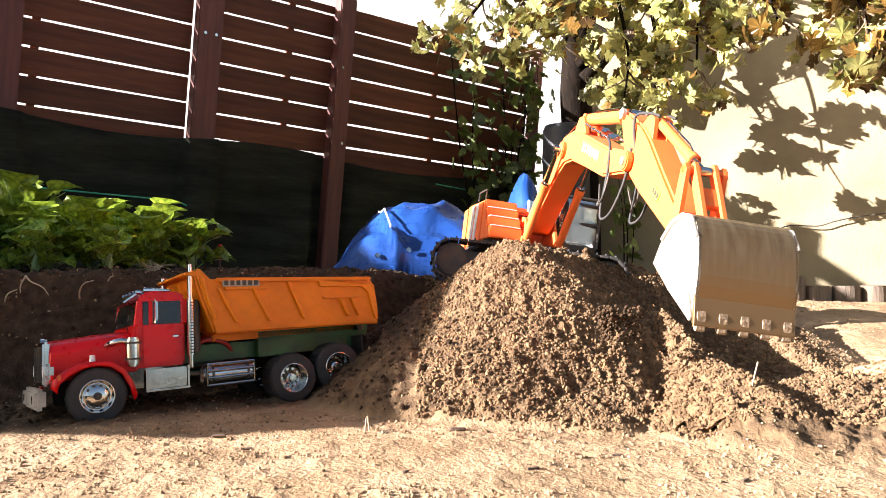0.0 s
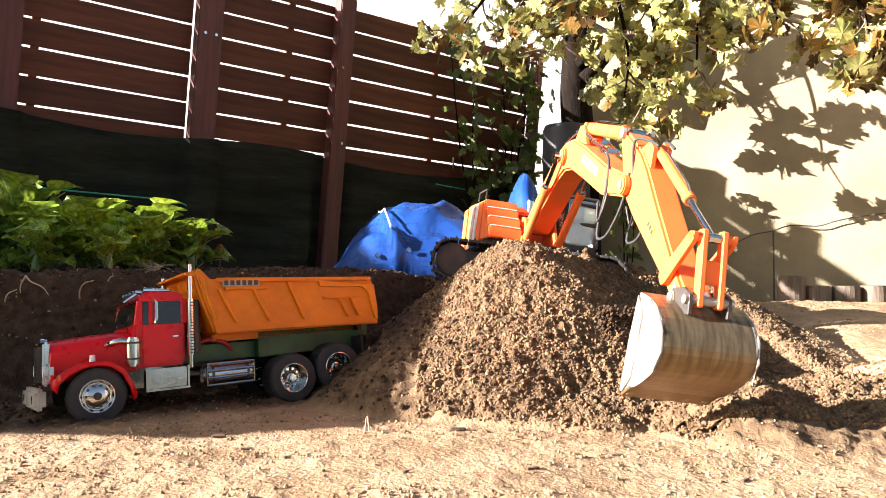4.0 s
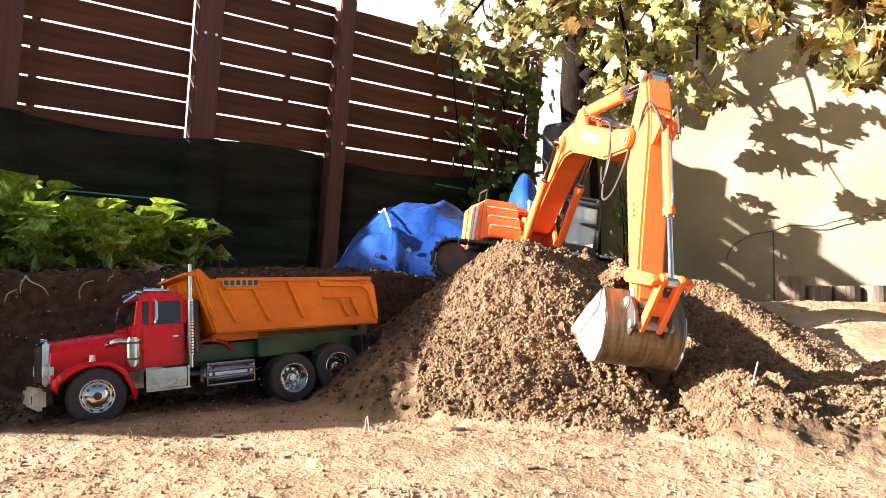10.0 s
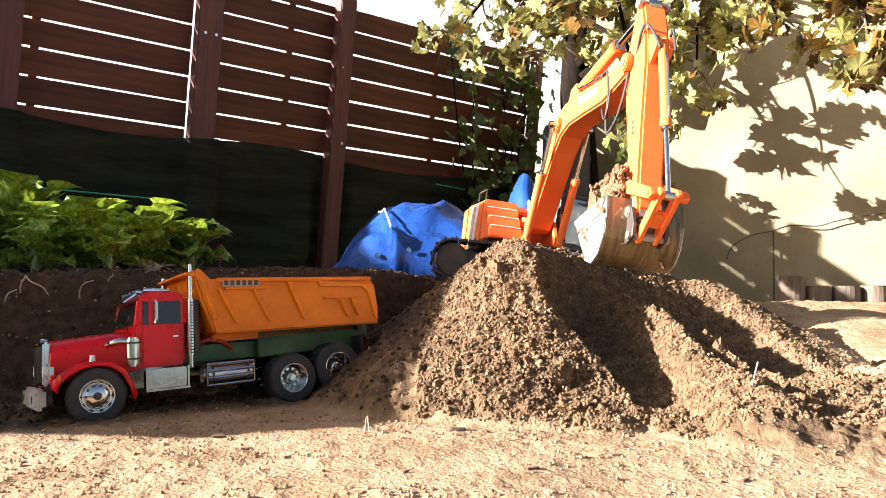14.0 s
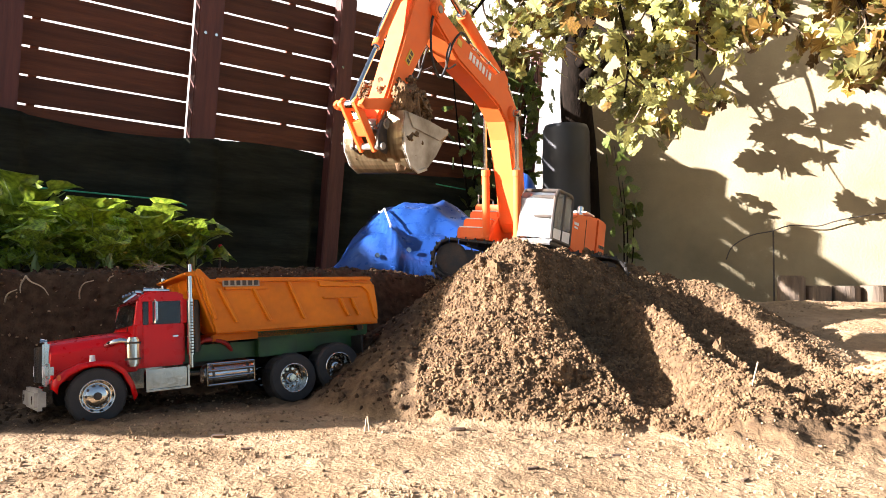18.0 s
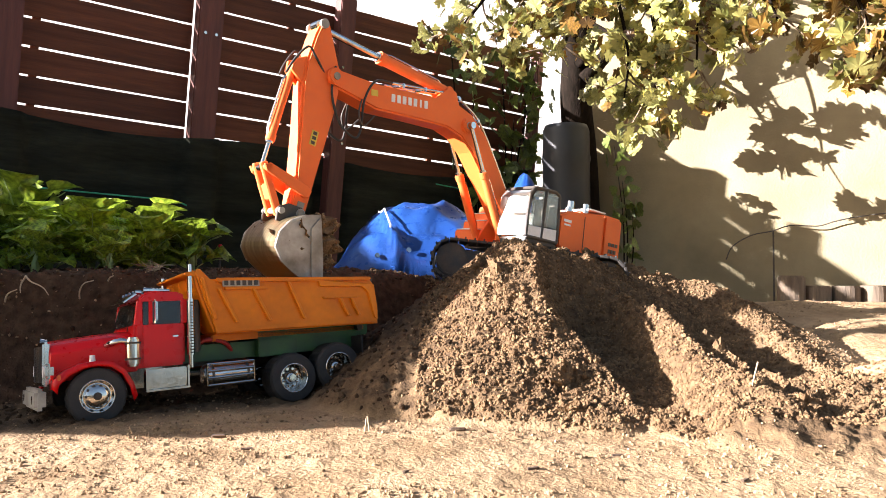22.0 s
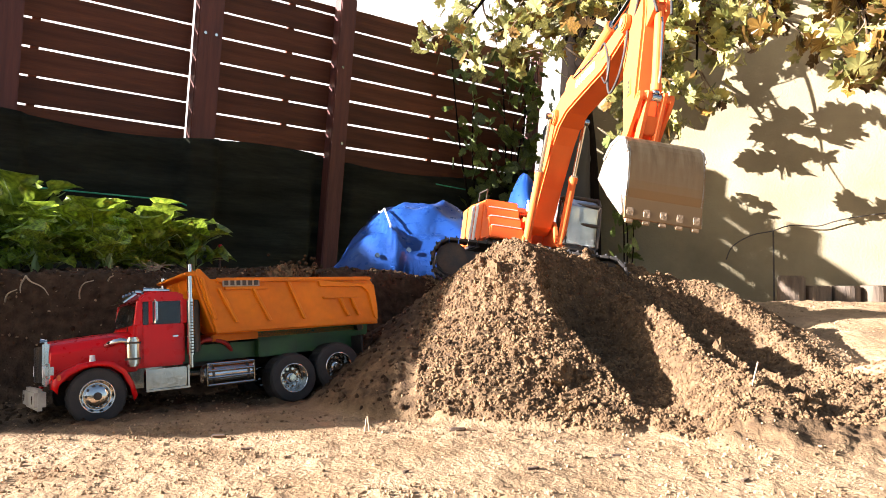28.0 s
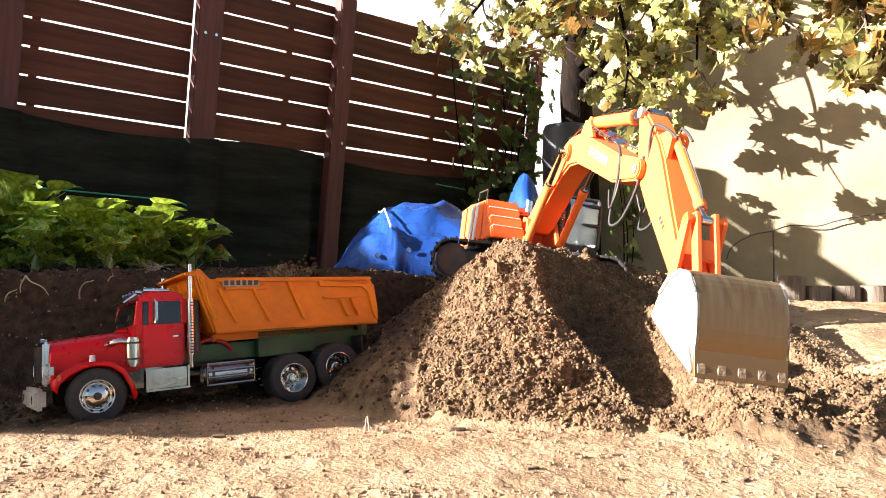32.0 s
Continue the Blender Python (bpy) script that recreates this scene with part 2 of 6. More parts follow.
def ground_parts(x, y, trench=True, full=False):
    """Height and how much it is dark soil (1) or pale sand (0); full adds darkening for shade."""
    x, y = np.asarray(x, float), np.asarray(y, float)
    z = PIT + 0.004 * vnoise(x, y, 5, 1) + 0.006 * vnoise(x, y, 1.7, 2)
    # bank behind the truck, rising to the vegetable bed
    s = (x + 0.507) * -0.5 + (y - 1.127) * 0.866 + 0.035 * vnoise(x, y, 4, 3)
    bank = smooth(0.215, 0.36, s) * (1 - smooth(0.5, 0.95, x + 0.35 * (y - 2.0)))
    top = 0.192 - 0.045 * smooth(-0.2, 0.15, x) + 0.012 * vnoise(x, y, 6, 4) * smooth(0.3, 0.4, s)
    z = z + (top - z) * bank
    # far yard: falls gently away behind the brow of the dug area
    yard = smooth(1.15, 1.5, y + 0.08 * vnoise(x, y, 2.2, 5)) * smooth(0.15, 0.6, x) * smooth(0.62, 0.92, x + 0.6 * smooth(1.85, 2.05, y))
    rise = np.where(y > 2.1, 0.112 - 0.047 * (y - 2.1), 0.112 - 0.125 * (2.1 - y)) + 0.010 * vnoise(x, y, 6, 19) * (1 - smooth(2.0, 2.3, y))
    z = z + yard * np.maximum(0, np.clip(rise, -0.02, 0.2) - z)
    # the heap
    def cone(cx, cy, h, r, squash=1.0, ang=0.0, left=1.0):
        c, sn = math.cos(ang), math.sin(ang)
        u, v = (x - cx) * c + (y - cy) * sn, (-(x - cx) * sn + (y - cy) * c) / squash
        u = np.where(u < 0, u * left, u)
        d = np.sqrt(u * u + v * v + 0.0009) + 0.035 * vnoise(x, y, 5, 6) + 0.018 * vnoise(x, y, 13, 7)
        return PIT + h * np.clip(1 - d / r, -0.2, 1)
    heap = np.maximum(np.maximum(cone(0.135, 1.53, 0.30, 0.475, left=1.16), cone(0.175, 1.615, 0.29, 0.40, left=1.2)), cone(0.06, 1.63, 0.22, 0.36, left=1.1))
    heap = np.maximum(heap, np.maximum(cone(0.31, 1.66, 0.285, 0.33), cone(0.41, 1.69, 0.275, 0.30)))
    d0, t0 = seg_dist(x, y, 0.15, 1.55, 0.50, 1.66)
    heap = np.maximum(heap, PIT + (0.275 - 0.05 * t0) * np.clip(1 - (d0 + 0.03 * vnoise(x, y, 6, 16)) / 0.43, -0.2, 1))
    heap = np.maximum(heap, cone(0.60, 1.86, 0.205, 0.27, 0.9))
    heap = np.maximum(heap, cone(0.70, 1.87, 0.15, 0.17, 0.9))
    # ridge between the trench and the next hollow, and the low berm beyond
    d1, t1 = seg_dist(x, y, 0.395, 1.43, 0.44, 1.08)
    heap = np.maximum(heap, PIT + (0.155 - 0.10 * t1) * np.clip(1 - (d1 + 0.02 * vnoise(x, y, 9, 8)) / 0.145, -0.1, 1))
    d2, t2 = seg_dist(x, y, 0.62, 1.22, 1.25, 1.52)
    heap = np.maximum(heap, PIT + (0.06 + 0.05 * t2) * np.clip(1 - (d2 + 0.03 * vnoise(x, y, 7, 9)) / 0.30, -0.1, 1))
    # a second hollow between the heap and the mound behind
    d4, t4 = seg_dist(x, y, 0.50, 1.50, 0.66, 1.32)
    heap = np.minimum(heap, 0.035 - 0.04 * t4 + 1.0 * np.maximum(0, d4 - 0.05 + 0.02 * vnoise(x, y, 9, 17)))
    zz = np.maximum(z, heap)
    k = smooth(-0.004, 0.02, heap - z)
    # trench left by the bucket: a narrow floor with steep crumbling walls
    if trench:
        d3, t3 = seg_dist(x, y, 0.335, 1.02, 0.283, 1.44)
        floor = PIT + 0.004 + 0.085 * t3 * t3
        zz = np.minimum(zz, floor + (1.35 + 0.7 * t3 ** 4) * np.maximum(0, d3 - 0.040 + 0.016 * vnoise(x, y, 14, 10)))
    soil = np.maximum(k, smooth(0.1, 0.25, s) * (1 - smooth(0.4, 0.8, x)) * (1 - 0.0 * s))
    soil = np.maximum(soil, 0.75 * smooth(-0.09, 0.02, s) * (1 - smooth(-0.05, 0.1, x)))
    soil = soil * (1 - 0.85 * smooth(0.52, 0.85, x))
    # bank and ground under the truck darkened: their shade is put into the colour
    soil_shade = np.maximum(smooth(0.17, 0.25, s), 0.7 * smooth(-0.10, 0.0, s)) * (1 - smooth(-0.12, 0.08, x + 0.5 * (1.45 - y))) * (1 - smooth(4.5, 6.0, y))
    rough = 0.2 + 0.8 * soil
    zz = zz + rough * smooth(0.0, 0.4, y) * (0.006 * vnoise(x, y, 28, 11) + 0.007 * np.abs(vnoise(x, y, 55, 12)) + 0.005 * vnoise(x, y, 110, 13))
    near = smooth(0.2, 0.5, y) * (1 - smooth(2.8, 3.4, y)) * (1 - smooth(1.6, 2.2, np.abs(x)))
    zz = zz + near * (1 - soil) * (0.005 * np.clip(vnoise(x * 0.3 + 0.2 * y, y * 1.9 - 0.15 * x, 13, 14), -0.2, 1) + 0.0018 * np.abs(vnoise(x * 0.5 + 0.2 * y, y * 1.3 - 0.2 * x, 42, 15)) + 0.0014 * vnoise(x, y, 90, 18))
    return (zz, soil, soil_shade) if full else (zz, soil)


def height(x, y):
    return float(ground_parts(np.array([x]), np.array([y]))[0][0])


def axis_steps(parts_):
    out = [parts_[0][0]]
    for a, b, n in parts_:
        out += list(np.linspace(a, b, n + 1)[1:])
    return np.array(out)


gx = axis_steps([(-90, -8, 14), (-8, -1.7, 60), (-1.7, -0.75, 100), (-0.75, 1.15, 330), (1.15, 2.4, 120), (2.4, 8, 50), (8, 90, 14)])
gy = axis_steps([(-40, -2, 12), (-2, 0.4, 30), (0.4, 0.95, 80), (0.95, 2.05, 220), (2.05, 3.2, 110), (3.2, 6.5, 60), (6.5, 120, 22)])
GX, GY = np.meshgrid(gx, gy)
GZ, GS, GH = ground_parts(GX, GY, full=True)
far = smooth(5.5, 9, np.hypot(GX, GY - 1))
GZ = GZ * (1 - far) + (-0.05) * far
nx, ny = len(gx), len(gy)
idx = np.arange(nx * ny).reshape(ny, nx)
quads = np.stack([idx[:-1, :-1], idx[:-1, 1:], idx[1:, 1:], idx[1:, :-1]], -1).reshape(-1, 4)
gme = bpy.data.meshes.new("ground")
gme.from_pydata(np.stack([GX, GY, GZ], -1).reshape(-1, 3).tolist(), [], quads.tolist())
att = gme.attributes.new("soil", "FLOAT", "POINT")
att.data.foreach_set("value", GS.reshape(-1).astype(np.float32))
att = gme.attributes.new("soil_shade", "FLOAT", "POINT")
att.data.foreach_set("value", GH.reshape(-1).astype(np.float32))
for p in gme.polygons:
    p.use_smooth = True


def ground_material():
    m = mat("sandy_ground_and_soil", (0.37, 0.250, 0.142), (0.23, 0.147, 0.077), 9, 0.95, spec=0.15, bump=0.9, bscale=170, fine=0.3)
    nt, n = m.node_tree, m.node_tree.nodes
    b = n["Principled BSDF"]
    sand = b.inputs["Base Color"].links[0].from_socket
    at_ = n.new("ShaderNodeAttribute")
    at_.attribute_name = "soil"
    tc = n.new("ShaderNodeTexCoord")
    ns = n.new("ShaderNodeTexNoise")
    ns.inputs["Scale"].default_value, ns.inputs["Detail"].default_value = 60, 8
    nt.links.new(tc.outputs["Object"], ns.inputs["Vector"])
    rp = n.new("ShaderNodeValToRGB")
    rp.color_ramp.elements[0].color, rp.color_ramp.elements[1].color = (0.058, 0.035, 0.019, 1), (0.175, 0.110, 0.057, 1)
    rp.color_ramp.elements[0].position, rp.color_ramp.elements[1].position = 0.3, 0.7
    nt.links.new(ns.outputs[0], rp.inputs[0])
    mx = n.new("ShaderNodeMix")
    mx.data_type = "RGBA"
    nt.links.new(at_.outputs["Fac"], mx.inputs["Factor"])
    nt.links.new(sand, mx.inputs[6])
    nt.links.new(rp.outputs[0], mx.inputs[7])
    # darker soil tones where the shade of bank and truck is painted in
    ah = n.new("ShaderNodeAttribute")
    ah.attribute_name = "soil_shade"
    rh = n.new("ShaderNodeValToRGB")
    rh.color_ramp.elements[0].color, rh.color_ramp.elements[1].color = (0.026, 0.015, 0.008, 1), (0.078, 0.046, 0.025, 1)
    rh.color_ramp.elements[0].position, rh.color_ramp.elements[1].position = 0.3, 0.7
    nt.links.new(ns.outputs[0], rh.inputs[0])
    mh = n.new("ShaderNodeMix")
    mh.data_type = "RGBA"
    nt.links.new(ah.outputs["Fac"], mh.inputs["Factor"])
    nt.links.new(mx.outputs[2], mh.inputs[6])
    nt.links.new(rh.outputs[0], mh.inputs[7])
    nt.links.new(mh.outputs[2], b.inputs["Base Color"])
    return m


gme.materials.append(ground_material())
tagged(new("ground", gme), "pale sandy yard with a heap of crumbly brown soil", "ground", kind="structure")


def clods(name, n, lo, hi, pick, material, label, seed, sink=0.3):
    """Loose lumps of soil strewn where pick(x, y) allows, joined."""
    rng = np.random.default_rng(seed)
    ico = bmesh.new()
    bmesh.ops.create_icosphere(ico, subdivisions=1, radius=1.0)
    base = np.array([v.co[:] for v in ico.verts])
    faces = np.array([[v.index for v in f.verts] for f in ico.faces])
    ico.free()
    xs, ys = pick(rng, n)
    zs, _ = ground_parts(xs, ys)
    m = len(xs)
    r = lo + (hi - lo) * rng.random(m) ** 2.5
    sc = r[:, None, None] * (0.65 + 0.6 * rng.random((m, 1, 3))) * (0.8 + 0.4 * rng.random((m, len(base), 1)))
    th = rng.random(m) * math.tau
    v = base[None] * sc
    c, s = np.cos(th)[:, None], np.sin(th)[:, None]
    v = np.stack([v[..., 0] * c - v[..., 1] * s, v[..., 0] * s + v[..., 1] * c, v[..., 2]], -1)
    v += np.stack([xs, ys, zs + r * (0.5 - sink)], -1)[:, None, :]
    f = faces[None] + (np.arange(m) * len(base))[:, None, None]
    me = bpy.data.meshes.new(name)
    me.from_pydata(v.reshape(-1, 3).tolist(), [], f.reshape(-1, 3).tolist())
    me.materials.append(material)
    return tagged(new(name, me), label, "soil", kind="stuff")


def on_soil(x0, x1, y0, y1, low=0.5):
    def pick(rng, n):
        xs, ys = rng.uniform(x0, x1, n * 3), rng.uniform(y0, y1, n * 3)
        _, s = ground_parts(xs, ys)
        keep = rng.random(len(xs)) < np.clip((s - low) * 3 + 0.02, 0, 1)
        return xs[keep][:n], ys[keep][:n]
    return pick


clods("soil_clods", 74000, 0.0011, 0.0039, on_soil(-0.04, 1.35, 1.0, 2.0, 0.25), M_clod, "crumbly brown soil lumps covering the heap", 1)
clods("bank_clods", 7000, 0.0015, 0.0052, on_soil(-1.3, 0.1, 1.0, 2.1), M_dark_soil, "dark soil lumps on the bank", 2)
M_crumb = mat("pale_sand_crumbs", (0.36, 0.245, 0.142), (0.18, 0.112, 0.058), 30, 0.95, spec=0.15, bump=0.5, bscale=240, island=0.4, fine=0.3)


def on_sand(rng, n):
    """Crumbs gather in drifts on the sand."""
    xs, ys = rng.uniform(-0.85, 1.5, n * 3), 0.6 + 1.5 * rng.random(n * 3) ** 1.4
    _, s = ground_parts(xs, ys)
    drift = 0.5 + 0.5 * vnoise(xs * 0.5, ys * 1.6, 11, 21) + 0.35 * vnoise(xs, ys, 34, 22)
    keep = rng.random(len(xs)) < np.clip(drift, 0.04, 1) ** 1.5 * (1 - 0.7 * s)
    return xs[keep][:n], ys[keep][:n]


clods("sand_crumbs", 26000, 0.0006, 0.0027, on_sand, M_crumb, "small crumbs strewn in drifts on the pale sand", 3)


# ---- slatted fence with shade netting ----
FU = Vector((0.81443, 0.57870, -0.04249))
FY = Vector((-0.57462, 0.81453, 0.07967))
FZ = Vector((0.08072, -0.04047, 0.99592))
FENCE = Matrix((FU, FY, FZ)).transposed().to_4x4()
FENCE.translation = (-0.519, 3.9, 1.5505)
M_net = mat("black_green_shade_net", (0.050, 0.050, 0.031), (0.024, 0.025, 0.015), 3.5, 0.75, spec=0.2, bump=0.6, bscale=60, stretch=(0.6, 1, 4), fine=0.5)
M_cord = mat("green_garden_cord", (0.06, 0.42, 0.22), None, 30, 0.6)


def build_fence():
    f = root("slatted_fence", FENCE, "tall dark red-brown slatted wooden fence with narrow bright gaps", "fence")
    rng = random.Random(5)
    share = {}

    def board(a0, a1, h0, h1, y=0.0):
        w, hh = round(a1 - a0, 3), round(h1 - h0, 3)
        key = (w, hh)
        if key not in share:
            ob = part("board", box(w, 0.005, hh, b=0.001, seg=1), M_fence, f)
            share[key] = ob.data
        else:
            ob = new("board", share[key])
            ob.parent = f
        ob.location = ((a0 + a1) / 2, y + rng.uniform(-0.002, 0.002), (h0 + h1) / 2)
        ob.rotation_euler = (rng.uniform(-0.012, 0.012), rng.uniform(-0.002, 0.002), 0)

    def panel(a0, a1, top, first, gap, pitch=0.1185, bottom=-1.34):
        edges = [top] + [first - i * pitch for i in range(20) if first - i * pitch > bottom + 0.02] + [bottom]
        for hi, lo in zip(edges, edges[1:]):
            board(a0, a1, lo + gap / 2, hi - gap / 2)
    panel(-6.2, -3.03, -0.0, -0.128, 0.014, 0.1185)
    panel(-3.01, -1.49, -0.0, -0.138, 0.02)
    panel(-1.47, -0.745, -0.02, -0.138, 0.009)
    panel(-0.67, -0.02, 0.0, -0.049, 0.0098)
    panel(0.02, 1.29, 0.012, -0.105, 0.0105, 0.1205)
    for a, w, top in ((-6.25, 0.1, 0.03), (-3.015, 0.07, 0.03), (-1.478, 0.1, 0.02), (-0.685, 0.112, 0.0), (0.0, 0.088, 0.035), (1.308, 0.045, 0.03)):
        ob = part("post", box(w, 0.075, top + 1.52, b=0.005), M_post, f)
        ob.location = (a, -0.048, (top - 1.52) / 2)
        cap = part("post_cap", box(w + 0.008, 0.083, 0.012, b=0.003), M_post, f)
        cap.location = (a, -0.048, top + 0.008)
    for a in (-3.9, -2.25, -1.372, -0.26, 0.62, 1.1):
        ob = part("batten", box(0.032, 0.02, 1.36, b=0.002), M_fence, f)
        ob.location = (a, 0.02, -0.66)
    for a, h in ((-0.66, -0.3), (-0.71, -0.3), (-0.012, -0.32), (0.015, -0.7), (-1.46, -0.3)):
        sc = part("screw", rod((0, -0.004, 0), (0, 0.004, 0), 0.007, 8), M_chrome, f)
        sc.location = (a, -0.087, h)
    # netting with folds, hung along the fence foot
    bm = bmesh.new()
    nx_, nz_ = 160, 24
    grid = []
    for j in range(nz_ + 1):
        row = []
        for i in range(nx_ + 1):
            a = -2.98 + 4.25 * i / nx_
            k = j / nz_
            h = -0.775 - 0.022 * max(0, a + 0.1) - 0.02 * math.sin(a * 4.6) * (1 - k) - 0.72 * k
            post = min(abs(a + 1.478), abs(a + 0.685))
            d = -0.035 - 0.03 * math.sin(a * 9 + 5 * k) * k * min(1, post * 5) - 0.02 * noise.noise((a * 3, k * 7, 1.3))
            if post < 0.08:
                d = min(d, -0.095)
            if abs(a) < 0.09:
                d, k = -0.0085, 0.0
            row.append(bm.verts.new((a, d - 0.03 * k, h)))
        grid.append(row)
    for j in range(nz_):
        for i in range(nx_):
            bm.faces.new((grid[j][i], grid[j][i + 1], grid[j + 1][i + 1], grid[j + 1][i]))
    bmesh.ops.solidify(bm, geom=bm.faces[:], thickness=0.003)
    net = link("shade_net", bm, M_net, smooth=True)
    net.matrix_world = FENCE
    tagged(net, "black-green woven shade netting hung along the fence foot", "netting")
    for pts in ([(-1.62, -0.13, -1.06), (-1.3, -0.14, -1.068), (-0.85, -0.145, -1.07), (-0.75, -0.14, -1.085)],
                [(0.62, -0.075, -0.84), (0.7, -0.078, -0.845), (0.84, -0.075, -0.85)]):
        part("cord", tube(curve(pts, 6), 0.0035, 6), M_cord, net, "thin bright green cord")


build_fence()


# ---- the house wall, its corner, the yard's end and the far house ----
def build_walls():
    w = link("wall_house", box(6.0, 0.3, 3.4, (1.86, 0.15, 1.55), b=0.01), M_stucco)
    w.matrix_world = pose(1.76, 3.95, 0, 0, 0, -25)
    tagged(w, "sunlit cream stucco house wall", "wall", kind="structure")
    far_h = link("far_house", box(17.0, 0.5, 7.0, (-1.5, 11.0, 3.0), b=0.02), M_far)
    tagged(far_h, "white plastered neighbouring house wall in full sun", "house", kind="structure")
    # added board out of view, outline cut to cast shade over truck and bank
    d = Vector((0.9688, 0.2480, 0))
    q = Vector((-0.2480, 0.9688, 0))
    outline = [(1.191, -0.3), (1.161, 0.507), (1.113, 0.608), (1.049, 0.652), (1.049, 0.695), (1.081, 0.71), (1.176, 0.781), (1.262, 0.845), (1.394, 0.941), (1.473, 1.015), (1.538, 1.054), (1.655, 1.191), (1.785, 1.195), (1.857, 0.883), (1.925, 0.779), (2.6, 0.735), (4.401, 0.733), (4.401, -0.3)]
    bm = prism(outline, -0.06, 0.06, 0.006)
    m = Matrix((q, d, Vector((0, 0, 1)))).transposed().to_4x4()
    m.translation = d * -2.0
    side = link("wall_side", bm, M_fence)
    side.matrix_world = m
    tagged(side, "unseen wooden board cut to shade the truck and bank", "wall", kind="structure")
    back = link("wall_back", box(16, 0.2, 1.0, (0, -6.0, 0.45), b=0.01), M_stucco)
    tagged(back, "plain plastered wall closing the yard", "wall", kind="structure")


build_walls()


def build_palisade():
    rng = random.Random(8)
    x = 1.645
    first = None
    pal = root("palisade_edging", pose(0, 3.62, 0.03), "low edging of weathered round palisade logs before the wall", "edging")
    while x < 2.25:
        w = rng.uniform(0.118, 0.142)
        if first is None:
            bm = rod((0, 0, -0.12), (0, 0, 0.11), 0.082, 18, b=0.008)
            first = part("log", bm, M_log, pal, smooth=False)
            ob = first
        else:
            ob = new("log", first.data)
            ob.parent = pal
        ob.location = (x, rng.uniform(-0.01, 0.01), rng.uniform(-0.015, 0.012) + (0.05 if x < 1.67 else 0))
        ob.scale = (w / 0.164, w / 0.164, 1)
        ob.rotation_euler = (0, rng.uniform(-0.02, 0.02), rng.uniform(0, 6))
        x += w * 1.01
    # a thin post and the cable along the wall
    p = link("cable_conduit", rod((1.70, 3.945, -0.1), (1.70, 3.945, 0.41), 0.0045, 8), M_dark)
    tagged(p, "thin grey conduit standing against the wall", "conduit")
    pts = [(1.72, 4.66, 0.27), (1.75, 4.63, 0.35), (1.86, 4.62, 0.415), (1.98, 4.62, 0.44), (2.10, 4.62, 0.475), (2.25, 4.6, 0.47), (2.36, 4.6, 0.50), (2.52, 4.6, 0.53), (2.72, 4.6, 0.545), (3.2, 4.6, 0.52)]
    pts = [Vector(EYE) + (Vector(p) - Vector(EYE)) * (3.91 + 0.466 * 1.76) / (p[1] + 0.466 * p[0]) for p in pts]
    c = link("wall_cable", tube(curve(pts, 6), 0.0032, 7), M_dark, smooth=True)
    tagged(c, "dark loose cable hanging along the wall", "cable")
    # hose on the sand before the edging
    pts = [(1.19, 2.02, 0.125), (1.165, 2.0, 0.10), (1.155, 1.97, 0.075), (1.20, 1.95, 0.062), (1.32, 1.98, 0.075), (1.5, 2.06, 0.10), (1.8, 2.2, 0.11)]
    pts = [(a, b, max(c, height(a, b) + 0.008)) for a, b, c in pts]
    h = link("garden_hose", tube(curve(pts, 8), 0.006, 8), M_black, smooth=True)
    tagged(h, "thin black hose loop lying on the sand", "hose")


build_palisade()


# ---- the tipper truck ----
TRUCK = Matrix.Translation((-0.507, 1.127, 0)) @ pose(0, 0, 0, 0, 0, 30 + 180)
# leaned and turned to fit the camera's view; its far wheels sink into the soil
TRUCK = TRUCK @ pose(-0.10, 0, 0.09, 6.0, 0, 3.0) @ Matrix.Translation((0.10, 0, -0.09))
# local: x forward, y to the truck's left with y = 0 in the left outer side, z up from the yard's zero


